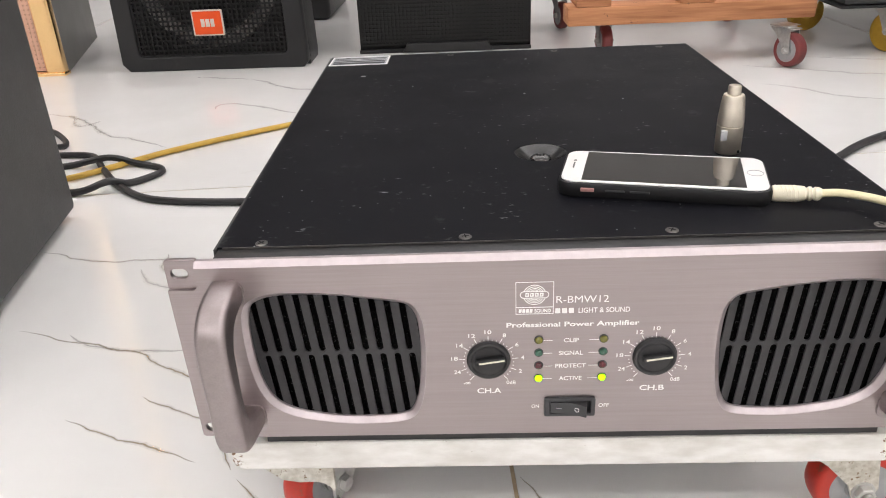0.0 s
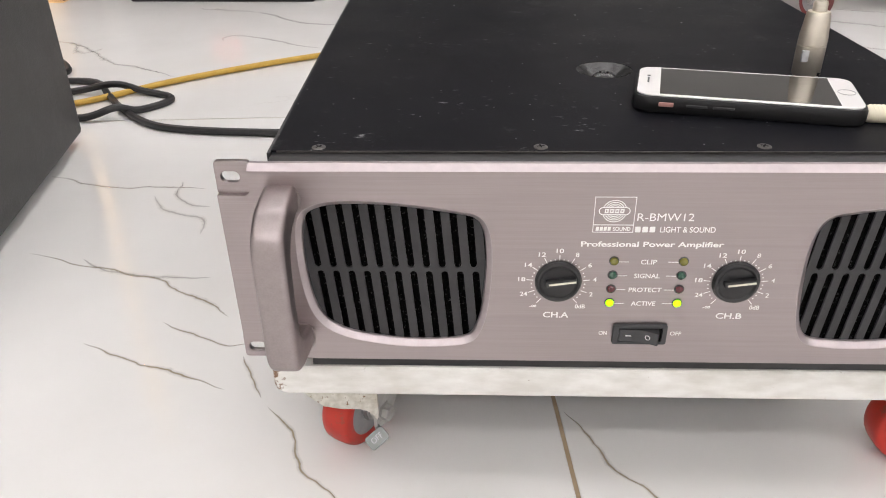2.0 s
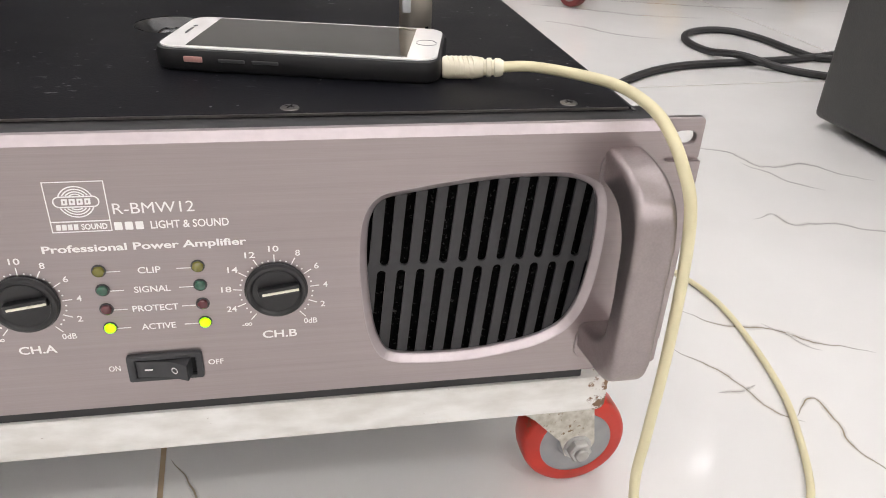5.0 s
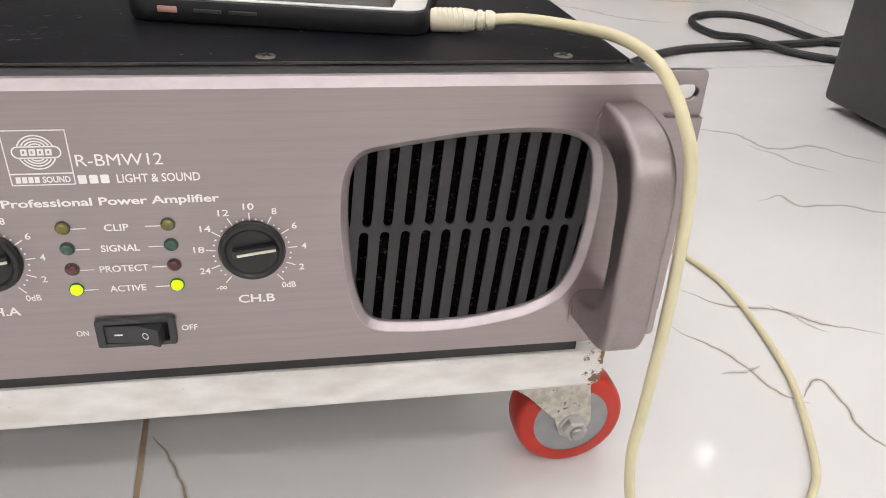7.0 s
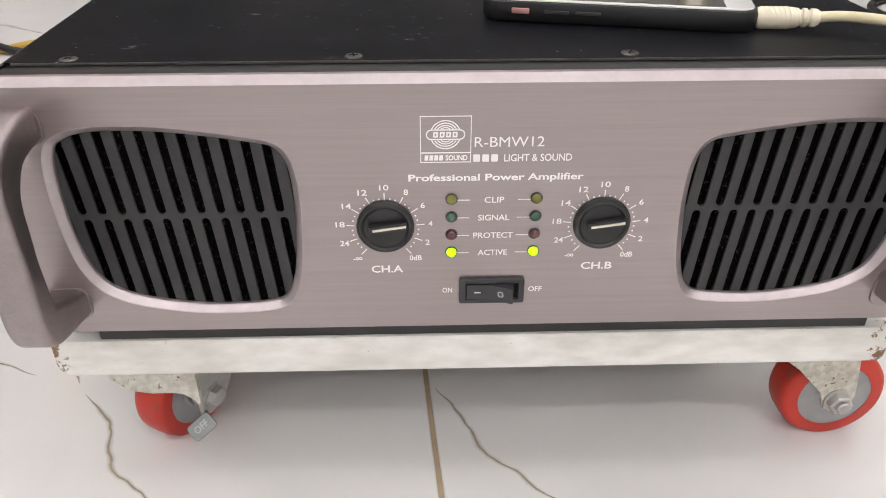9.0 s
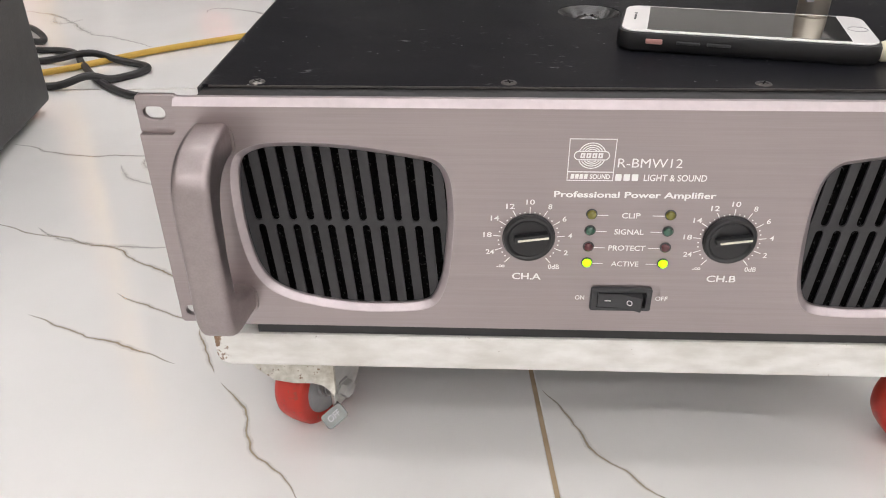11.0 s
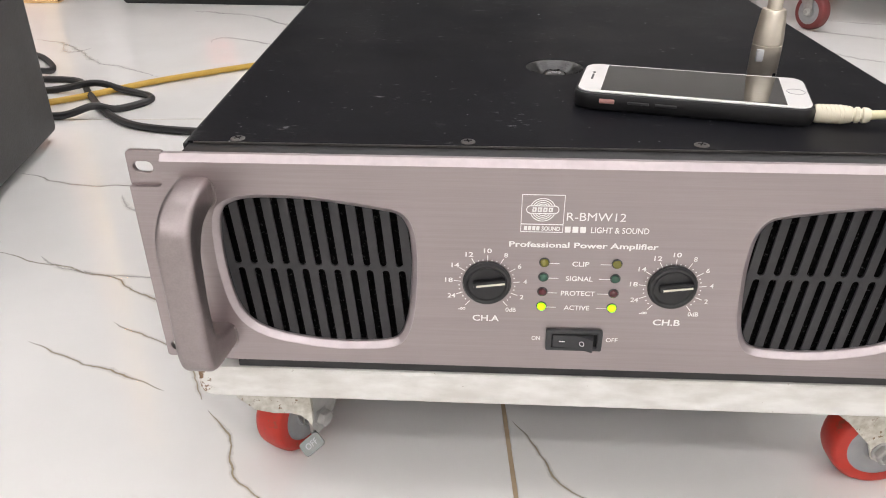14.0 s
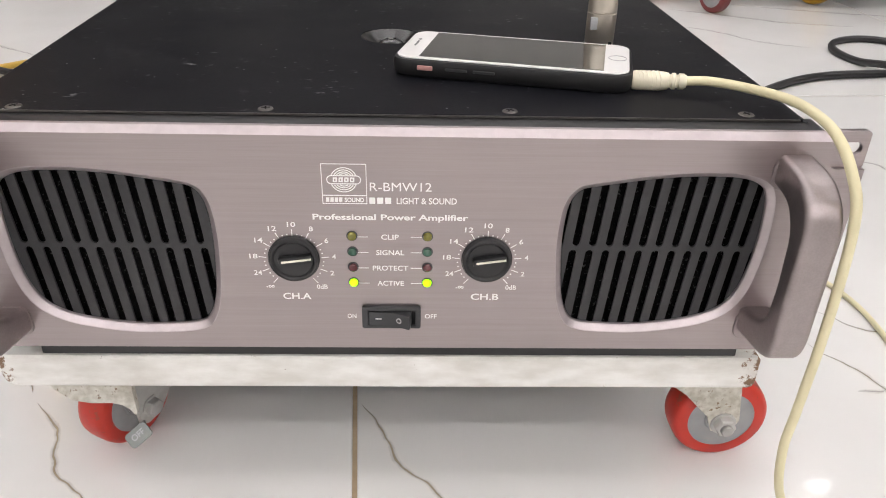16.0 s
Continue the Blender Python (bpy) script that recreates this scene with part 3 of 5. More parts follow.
def rocker(amp):
    x0, x1, z0, z1 = ART - 0.0158, ART + 0.0170, 0.1358, 0.1500
    sw = part("power_switch", flat([rounded(x0, x1, z0, z1, 0.0012), rounded(x0 + 0.0035, x1 - 0.0030, z0 + 0.0022, z1 - 0.0024, 0.0004)], -0.0022, 0.0008, 0.0004), M_SWITCH, amp,
              "black rocker switch")
    # black plate paints the shade round the rocker
    part("well_shade", box(x0 + 0.001, x1 - 0.001, -0.0005, -0.0001, z0 + 0.001, z1 - 0.001), M_CAVITY_SHADE, sw)
    a, b = x0 + 0.0040, x1 - 0.0060
    mid = (a + b) / 2 + 0.002
    prof = [(a, 0.0005), (a, -0.0020), (mid, -0.0030), (b - 0.0006, -0.0072), (b, -0.0066), (b + 0.0010, 0.0005)]
    bm = loft([[(x, y, z0 + 0.0026) for x, y in prof], [(x, y, z1 - 0.0030) for x, y in prof]], True)
    rk = part("rocker", bm, M_SWITCH, sw)
    d = Vector((b - mid, -0.0042, 0)).normalized()
    bm = bmesh.new()
    cx, cy, cz = mid + 0.0032, -0.0030 - 0.0042 * 0.0032 / (b - mid) - 0.0002, (z0 + z1) / 2 - 0.0002
    for k in range(20):
        q = []
        for r, j in ((0.0017, k), (0.0017, k + 1), (0.0013, k + 1), (0.0013, k)):
            t = 2 * math.pi * j / 20
            q.append(bm.verts.new(Vector((cx, cy, cz)) + d * r * math.cos(t) * 0.9 + Vector((0, 0, r * math.sin(t)))))
        bm.faces.new(q)
    part("off_mark", bm, M_PRINT, rk)
    part("on_mark", box(a + 0.0035, a + 0.0070, -0.0030, -0.0022, cz - 0.0001, cz + 0.0002), M_PRINT, rk)
    part("caption", lettering("ON", x0 - 0.0058, 0.1430, 0.0050, 0.0030), M_PRINT, amp)
    part("caption", lettering("OFF", x1 + 0.0056, 0.1430, 0.0068, 0.0030), M_PRINT, amp)


def emblem(amp):
    """White outlined square with rings and an oval, printed as plain shapes."""
    x0, x1, z0, z1 = -0.0285, -0.0055, 0.2132, 0.2357
    y = -0.0003
    w = 0.00038
    part("emblem_frame", flat([[(x0, z0), (x1, z0), (x1, z1), (x0, z1)], [(x0 + w, 0.2183), (x1 - w, 0.2183), (x1 - w, z1 - w), (x0 + w, z1 - w)],
                               [(x0 + w, z0 + w), (x1 - w, z0 + w), (x1 - w, 0.2178), (x0 + w, 0.2178)]], y, y + 0.0002), M_PRINT, amp)
    cx, cz = (x0 + x1) / 2 - 0.0001, 0.2268
    for r in (0.0070, 0.0058, 0.0047, 0.0037):
        bm = bmesh.new()
        for k in range(48):
            t0, t1 = 2 * math.pi * k / 48, 2 * math.pi * (k + 1) / 48
            if abs(math.sin((t0 + t1) / 2) * r) < 0.0029:
                continue
            bm.faces.new([bm.verts.new((cx + q * math.cos(t), y, cz + q * math.sin(t))) for q, t in ((r, t0), (r, t1), (r - 0.00055, t1), (r - 0.00055, t0))])
        part("emblem_ring", bm, M_PRINT, amp)
    part("emblem_oval", flat([rounded(cx - 0.0088, cx + 0.0088, cz - 0.0025, cz + 0.0025, 0.0024), rounded(cx - 0.0083, cx + 0.0083, cz - 0.0020, cz + 0.0020, 0.0019)], y, y + 0.0002), M_PRINT, amp)
    for k in range(4):
        bx = cx - 0.0056 + 0.0029 * k
        part("emblem_bar", flat([[(bx, cz - 0.0013), (bx + 0.0022, cz - 0.0013), (bx + 0.0024, cz + 0.0013), (bx + 0.0002, cz + 0.0013)],
                                 [(bx + 0.0007, cz - 0.0006), (bx + 0.0014, cz - 0.0006), (bx + 0.0015, cz + 0.0006), (bx + 0.0008, cz + 0.0006)]], y, y + 0.0002), M_PRINT, amp)
    part("emblem_word", lettering("SOUND", x1 - 0.0066, 0.21555, 0.0100, 0.0027, bold=0.03), M_PRINT, amp)
    for k in range(4):
        bx = x0 + 0.0018 + 0.00222 * k
        part("emblem_bar", flat([[(bx, 0.2143), (bx + 0.0017, 0.2143), (bx + 0.0019, 0.2168), (bx + 0.0002, 0.2168)]], y, y + 0.0002), M_PRINT, amp)


def amplifier():
    amp = thing("power_amplifier", (0, 0.25, 0.1069), "brushed titanium-coloured rack power amplifier with black steel lid, switched on", "amplifier")
    xl, xr = -0.2412, 0.2492
    e = 0.0192
    main = [(xl + 0.0015, BOTTOM + 0.0165), (xl + e, BOTTOM + 0.0165), (xl + e, BOTTOM), (xr - e, BOTTOM), (xr - e, BOTTOM + 0.0165), (xr - 0.0015, BOTTOM + 0.0165),
            (xr - 0.0005, TOP - 0.0185), *[(xr - e + 0.0035 - 0.0035 * math.sin(a), TOP - 0.0150 - 0.0035 * math.cos(a)) for a in (0, 0.4, 0.8, 1.2, 1.57)], (xr - e, TOP - 0.0036), (xl + e, TOP - 0.0036),
            *[(xl + e - 0.0035 + 0.0035 * math.sin(a), TOP - 0.0150 - 0.0035 * math.cos(a)) for a in (1.57, 1.2, 0.8, 0.4, 0)], (xl + 0.0005, TOP - 0.0185)]
    part("front_panel", flat([main, VENT, VENT_RIGHT], 0.0, 0.0045), M_PANEL, amp, "brushed titanium-grey front panel")
    bm = loft([[(x, 0.0, TOP - 0.0036), (x, 0.0034, TOP), (x, 0.0062, TOP), (x, 0.0062, TOP - 0.0036)] for x in (xl + e, xr - e)], True)
    part("top_chamfer", bm, M_BEZEL, amp, "bright bevelled top edge")
    for s, x in ((1, xl), (-1, xr)):
        for za, zb, hz in ((TOP - 0.0190, TOP + 0.0011, TOP - 0.0084), (BOTTOM - 0.001, BOTTOM + 0.0160, BOTTOM + 0.0068)):
            a, b = sorted((x, x + s * (e + 0.001)))
            h0, h1 = sorted((x + s * 0.0032, x + s * 0.0140))
            part("rack_ear", flat([rounded(a, b, za, zb, 0.0022), rounded(h0, h1, hz - 0.0034, hz + 0.0034, 0.0033)], 0.0030, 0.0066, 0.0004), M_PANEL, amp, "rack ear with oblong hole")
        a, b = sorted((x + s * 0.001, x + s * 0.030))
        part("side_flange", flat([[(a, BOTTOM + 0.014), (b, BOTTOM + 0.014), (b, TOP - 0.017), (a, TOP - 0.017)]], 0.0046, 0.0060), M_CHASSIS, amp)
    for side in (-1, 1):
        vent(amp, side)
    handle(amp, -0.2044, 0.0, 0.0)
    handle(amp, 0.2122, 0.0010, 0.0026)
    knob(amp, ART - 0.0512, 0.1793, "CH.A")
    knob(amp, ART + 0.0524, 0.1795, "CH.B")
    for word, z, kind, wide in (("CLIP", 0.1938, "clip", 0.0094), ("SIGNAL", 0.1843, "signal", 0.0150), ("PROTECT", 0.1746, "protect", 0.0192), ("ACTIVE", 0.1649, "active", 0.0145)):
        for x in (ART - 0.0197, ART + 0.0203):
            led(amp, x, z + 0.0006, kind)
        part("caption", lettering(word, ART + 0.0004, z, wide, 0.0032), M_PRINT, amp)
        for a, b in ((ART - 0.0171, ART - 0.0112), (ART + 0.0114, ART + 0.0180)):
            part("caption_line", box(a, b, -0.0003, -0.0001, z - 0.00018, z + 0.00018), M_PRINT, amp)
    part("heading", lettering("Professional Power Amplifier", ART + 0.0009, 0.2051, 0.0812, 0.0046, bold=0.026), M_PRINT, amp, "white printed heading")
    part("model_number", lettering("R-BMW12", -0.0040, 0.2231, 0.0316, 0.0049, align="LEFT", bold=0.0), M_PRINT, amp)
    for k in range(3):
        x = -0.0045 + 0.0041 * k
        part("maker_bar", flat([rounded(x, x + 0.0031, 0.2134, 0.2170, 0.0004, 2)], -0.0003, -0.0001), M_PRINT, amp)
    part("caption", lettering("LIGHT & SOUND", 0.0096, 0.2152, 0.0311, 0.0037, align="LEFT"), M_PRINT, amp)
    emblem(amp)
    rocker(amp)
    # chassis
    cx, hw, back = 0.0043, 0.2168, 0.545
    bm = box(cx - hw, cx + hw, 0.0245, back, 0.1071, LID_Z - 0.0100, 0.0006)
    for v in bm.verts:
        v.co.x, v.co.y = sheared(v.co.x, v.co.y)
    part("chassis", bm, M_CHASSIS, amp, "black folded-steel chassis")
    for x0, x1, y0, y1 in ((cx - hw - 0.0012, cx - hw + 0.0008, 0.0165, back), (cx + hw - 0.0008, cx + hw + 0.0012, 0.0165, back), (cx - hw + 0.001, cx + hw - 0.001, back - 0.002, back)):
        bm = box(x0, x1, y0, y1, 0.2400, LID_Z - 0.0010, 0.0003)
        for v in bm.verts:
            v.co.x, v.co.y = sheared(v.co.x, v.co.y)
        part("side_rim", bm, M_CHASSIS, amp)
    part("front_flange", box(cx - hw + 0.001, cx + hw + 0.0055, 0.0063, 0.0240, 0.24, 0.2539, 0.0006), M_FLANGE, amp, "grey front flange")
    # added black strips block stray light behind the vents and darken the bottom gap
    part("bottom_light_stop", box(cx - hw + 0.012, cx + hw - 0.008, 0.0110, 0.0240, 0.1072, 0.1225), M_CHASSIS, amp)
    for a in (cx - hw, cx + hw - 0.002):
        part("side_light_stop", box(a, a + 0.002, 0.0062, 0.0243, 0.1220, 0.2395), M_CHASSIS, amp)
    # lid with a pressed dish
    dx, dy, dr = 0.0005, 0.1735, 0.0205
    corners = [sheared(cx + sx * (hw - 0.0012), y) for sx, y in ((-1, 0.0180), (1, 0.0180), (1, back), (-1, back))]
    me = flat([corners, circle(dx, dy, dr, 48)], 0, 0.0014, 0.0003)
    me.transform(Matrix.Translation((0, 0, LID_Z)) @ Matrix.Rotation(radians(-90), 4, "X"))
    lid = part("lid", me, M_LID, amp, "scuffed black powder-coated lid")
    # thin strip, lighter than the lid, along its front edge
    part("lid_edge", box(cx - hw + 0.004, cx + hw - 0.003, 0.0173, 0.0179, LID_Z - 0.0012, LID_Z - 0.0001), M_SCREW, lid, "thin steel-grey strip along the front edge")
    part("dish", lathe([(dr + 0.0004, -0.0002), (dr - 0.002, -0.0010), (0.0125, -0.0052), (0.0095, -0.0064), (0.0, -0.0066)], (dx, dy, LID_Z), (0, 0, 1), 48), M_DISH, lid, "pressed screw dish")
    part("dish_screw", lathe([(0.0084, 0), (0.0084, 0.0014), (0.0068, 0.0034), (0.0036, 0.0044), (0.0030, 0.0034), (0, 0.0032)], (dx, dy, LID_Z - 0.0066), (0, 0, 1), 24), M_DARK_SCREW, lid, "shiny black screw")
    for sx, sy in [(-0.1850, 0.0225), (-0.0580, 0.0235), (0.0680, 0.0245), (0.1920, 0.0240)] + [(-0.19 + 0.125 * k, 0.532) for k in range(4)]:
        X, Y = sheared(sx, sy) if sy > 0.3 else (sx, sy)
        s = part("lid_screw", lathe([(0.0041, 0.0000), (0.0038, 0.0004), (0.0025, 0.0006), (0, 0.0007)], (X, Y, LID_Z), (0, 0, 1), 20), M_SCREW, lid, "cross-head steel screw")
        ang = 0.6 + 7 * sx
        bm = bmesh.new()
        for q in (0, math.pi / 2):
            b2 = box(-0.0022, 0.0022, -0.0004, 0.0004, 0.0003, 0.00078)
            bmesh.ops.transform(b2, matrix=Matrix.Translation((X, Y, LID_Z)) @ Matrix.Rotation(ang + q, 4, "Z"), verts=b2.verts)
            tmp = bpy.data.meshes.new("cross")
            b2.to_mesh(tmp)
            b2.free()
            bm.from_mesh(tmp)
            bpy.data.meshes.remove(tmp)
        # raised dark cross: the recess's shade put on as colour
        part("cross_recess_shade", bm, M_CAVITY_SHADE, s)
    for px, py, pr in ((-0.1735, 0.4419, 0.0030), (0.0098, 0.4953, 0.0014), (-0.0010, 0.3465, 0.0011), (-0.1150, 0.3900, 0.0009), (0.0900, 0.3150, 0.0009)):
        chip = flat([[(px + pr * f * math.cos(a), py + pr * f * math.sin(a)) for a, f in ((0.2, 1.0), (1.2, 0.7), (2.3, 0.9), (3.3, 1.1), (4.2, 0.6), (5.3, 0.85))]], 0, 0.0003)
        chip.transform(Matrix.Translation((0, 0, LID_Z + 0.0002)) @ Matrix.Rotation(radians(-90), 4, "X"))
        part("paint_chip", chip, M_LABEL, lid, "bare metal chip in the paint")
    lx, ly = -0.2225, 0.497
    lb = part("warning_label", box(lx, lx + 0.070, ly, ly + 0.044, LID_Z, LID_Z + 0.0004), M_LABEL, lid, "silver warning label with unreadable print")
    for x0, x1, y0, y1 in ((0.004, 0.066, 0.005, 0.013), (0.004, 0.066, 0.016, 0.021), (0.004, 0.030, 0.025, 0.028), (0.036, 0.066, 0.025, 0.028), (0.004, 0.066, 0.032, 0.035)):
        part("print_bar", box(lx + x0, lx + x1, ly + y0, ly + y1, LID_Z + 0.0004, LID_Z + 0.0006), M_INK, lb)
    for x0, x1, y0, y1 in ((0, 0.07, 0, 0.002), (0, 0.07, 0.042, 0.044), (0, 0.002, 0.002, 0.042), (0.068, 0.07, 0.002, 0.042)):
        part("label_edge", box(lx + x0, lx + x1, ly + y0, ly + y1, LID_Z + 0.0004, LID_Z + 0.0006), M_PRINT, lb)
    return amp


# the right-hand end stands a trifle higher than the other
SLANT = Matrix.Translation((0, 0, 0.107)) @ Matrix.Rotation(radians(-0.36), 4, "Y") @ Matrix.Translation((0, 0, -0.107))
amp = amplifier()
amp.matrix_basis = SLANT @ amp.matrix_basis


# ---- the white dolly under the amplifier ----
def caster(name, tyre_mat, hub_mat, fork_mat, brake, label, r=0.032, w=0.023, high=0.0825, group=""):
    """A swivel caster built at the origin: its wheel rolls along y, its axle lies along x, the swivel stands above z = high."""
    c = thing(name, (0, 0, 0), label, "caster wheel", group=group)
    off = -0.014
    t = w / 2
    wheel = part("wheel", lathe([(r * 0.69, -t), (r * 0.88, -t), (r * 0.935, -t * 0.94), (r * 0.975, -t * 0.78), (r * 0.995, -t * 0.5), (r, 0), (r * 0.995, t * 0.5), (r * 0.975, t * 0.78), (r * 0.935, t * 0.94), (r * 0.88, t), (r * 0.69, t)], (0, off, r), (1, 0, 0), 48), tyre_mat, c, "coloured polyurethane wheel")
    part("hub", lathe([(0, -t * 0.88), (r * 0.30, -t * 1.00), (r * 0.34, -t * 0.90), (r * 0.705, -t * 0.95), (r * 0.705, t * 0.95), (r * 0.34, t * 0.90), (r * 0.30, t * 1.00), (0, t * 0.88)],
                      (0, off, r), (1, 0, 0), 40), hub_mat, wheel)
    fork = None
    for s in (-1, 1):
        x = s * (t + 0.0022)
        wide = 0.024 if brake else 0.036
        prof = [(-0.020, high - 0.014), (-0.019, high - 0.006), (wide, high - 0.006), (wide - 0.002, high - 0.010), (0.6 * wide + 0.4 * off, high - 0.024), (off + 0.012, r + 0.006), (off + 0.007, r - 0.007), (off - 0.007, r - 0.007), (off - 0.011, r + 0.002)]
        bm = loft([[(x - 0.0012, y, z) for y, z in prof], [(x + 0.0012, y, z) for y, z in prof]], True)
        part("fork_plate", bm, M_STEEL if brake else fork_mat, c, "pressed steel fork plate")
        nut = part("axle_nut", lathe([(0.0, 0.0010), (0.0074, 0.0010), (0.0074, 0.0054), (0.0064, 0.0066), (0.0, 0.0067)], (x + s * 0.0012, off, r), (s, 0, 0), 6), M_ZINC, c, "zinc hexagonal axle nut")
        part("washer", lathe([(0.0, 0), (0.0088, 0), (0.0088, 0.0010), (0.0, 0.0011)], (x + s * 0.0012, off, r), (s, 0, 0), 24), M_ZINC, nut)
        part("bolt_end", lathe([(0.0044, 0.0060), (0.0044, 0.0084), (0.0036, 0.0092), (0, 0.0092)], (x + s * 0.0012, off, r), (s, 0, 0), 16), M_STEEL, nut)
    part("fork_crown", box(-t - 0.0034, t + 0.0034, -0.026, 0.024, high - 0.0085, high - 0.0050, 0.001), fork_mat, c)
    part("bearing", lathe([(0, -0.005), (0.017, -0.005), (0.0185, -0.003), (0.017, 0), (0, 0)], (0, 0, high - 0.0010), (0, 0, 1), 28), fork_mat, c)
    part("top_plate", box(-0.026, 0.026, -0.012, 0.032, high - 0.0022, high - 0.0002, 0.0006), fork_mat, c)
    if brake:
        out = 0.0220
        arm = [(-0.011, high - 0.004), (-0.0115, 0.036), (-0.0105, 0.024), (-0.004, 0.0205), (0.006, 0.022), (0.015, 0.031), (0.029, 0.054), (0.036, 0.070), (0.036, high - 0.004)]
        bm = loft([[(x, off + y, z) for y, z in arm] for x in (out, out + 0.0020)], True)
        lever = part("brake_arm", bm, M_ZINC, c, "zinc brake arm")
        part("arm_rib", box(out + 0.0019, out + 0.0030, off - 0.0110, off - 0.0094, 0.026, high - 0.006, 0.0005), M_ZINC, lever)
        part("axle_sleeve", lathe([(0, 0), (0.0060, 0), (0.0060, out - t - 0.0030), (0, out - t - 0.0030)], (t + 0.0030, off, r), (1, 0, 0), 20), M_STEEL, c)
        part("axle_bolt", lathe([(0.0078, 0), (0.0078, 0.0010), (0.0064, 0.0012), (0.0064, 0.0054), (0.0056, 0.0062), (0, 0.0066)], (out + 0.0020, off, r + 0.001), (1, 0, 0), 6), M_ZINC, c, "hexagonal axle bolt")
        part("pedal_neck", sweep([(out + 0.001, off - 0.0085, 0.0245), (out + 0.006, off - 0.0125, 0.0235), (out + 0.0105, off - 0.0165, 0.0245)], 0.0021, 8, 4), M_STEEL, c)
        me = flat([rounded(-0.0082, 0.0082, -0.0056, 0.0056, 0.0026)], -0.0009, 0.0009, 0.0004)
        lie = Matrix.Translation((0.0300, -0.0328, r - 0.0080)) @ Matrix.Rotation(radians(28), 4, "Z") @ Matrix.Rotation(radians(-40), 4, "X") @ Matrix.Rotation(radians(-42), 4, "Y")
        me.transform(lie)
        tab = part("brake_pedal", me, M_PEDAL, c, "zinc brake pedal stamped OFF")
        me = lettering("OFF", 0, 0.0003, 0.0092, 0.0044, y=-0.0011, bold=0.0)
        me.transform(lie)
        part("stamp", me, M_LABEL, tab)
        rim = [(-0.043, 0.0795), (-0.043, 0.0680), (-0.037, 0.0615), (-0.025, 0.0556), (-0.012, 0.0545), (0.000, 0.0538), (0.0055, 0.0510), (0.0095, 0.0460), (0.0118, 0.0405), (0.0128, 0.0430), (0.0125, 0.0795)]
        bm = loft([[(x, y - 0.006 * ((x + 0.012) / 0.027) ** 2 * s, z) for x, z in rim] for y, s in ((-0.0465, -1), (-0.0450, -1), (-0.0415, -1))], True)
        bmesh.ops.rotate(bm, matrix=Matrix.Rotation(radians(28), 3, "Z"), verts=bm.verts)
        part("fork_skirt", bm, fork_mat, c, "dirty white fork skirt")
    return c


def dolly():
    d = thing("equipment_dolly", (0, 0.24, 0.0825), "white painted square-tube steel dolly, chipped and rusty", "dolly")
    x0, x1, y0, y1, z0, z1 = -0.2285, 0.2300, 0.0095, 0.475, 0.0825, 0.1069
    w = 0.0245
    tube = [(x1, z1 - 0.003), (x1 - 0.003, z1), (x0 + 0.003, z1), (x0, z1 - 0.003)]
    tube += [(x0 + 0.009 - 0.009 * math.cos(a), z0 + 0.009 - 0.009 * math.sin(a)) for a in (0, 0.3, 0.6, 0.9, 1.2, 1.57)]
    tube += [(x1 - 0.005 + 0.005 * math.sin(a), z0 + 0.005 - 0.005 * math.cos(a)) for a in (0, 0.4, 0.8, 1.2, 1.57)]
    part("front_tube", flat([tube], y0, y0 + w, 0.0024), M_WHITE_STEEL, d)
    part("rear_tube", box(x0, x1, y1 - w, y1, z0, z1, 0.0028, 3), M_WHITE_STEEL, d)
    for a in (x0, x1 - w):
        part("side_tube", box(a, a + w, y0 + w + 0.0004, y1 - w - 0.0004, z0 + 0.0004, z1 - 0.0004, 0.0028, 3), M_WHITE_STEEL, d)
    return d


frame_dolly = dolly()
frame_dolly.matrix_basis = SLANT @ frame_dolly.matrix_basis
front_left = caster("brake_caster", M_RED, M_HUB, M_RUSTY, True, "red swivel caster with zinc brake lever and dirty white fork", group="dolly casters")
front_right = caster("swivel_caster", M_RED, M_HUB, M_RUSTY, False, "red swivel caster with grey hub and dirty white fork", r=0.0334, group="dolly casters")
front_left.matrix_basis = pose(-0.1754, 0.0719, 0, 0, 0, -28)
front_right.matrix_basis = pose(0.2150, 0.0482, 0, 0, 0, 92)
copy_thing(front_right, pose(-0.195, 0.44, 0, 0, 0, 40))
copy_thing(front_right, pose(0.195, 0.44, 0, 0, 0, 60))


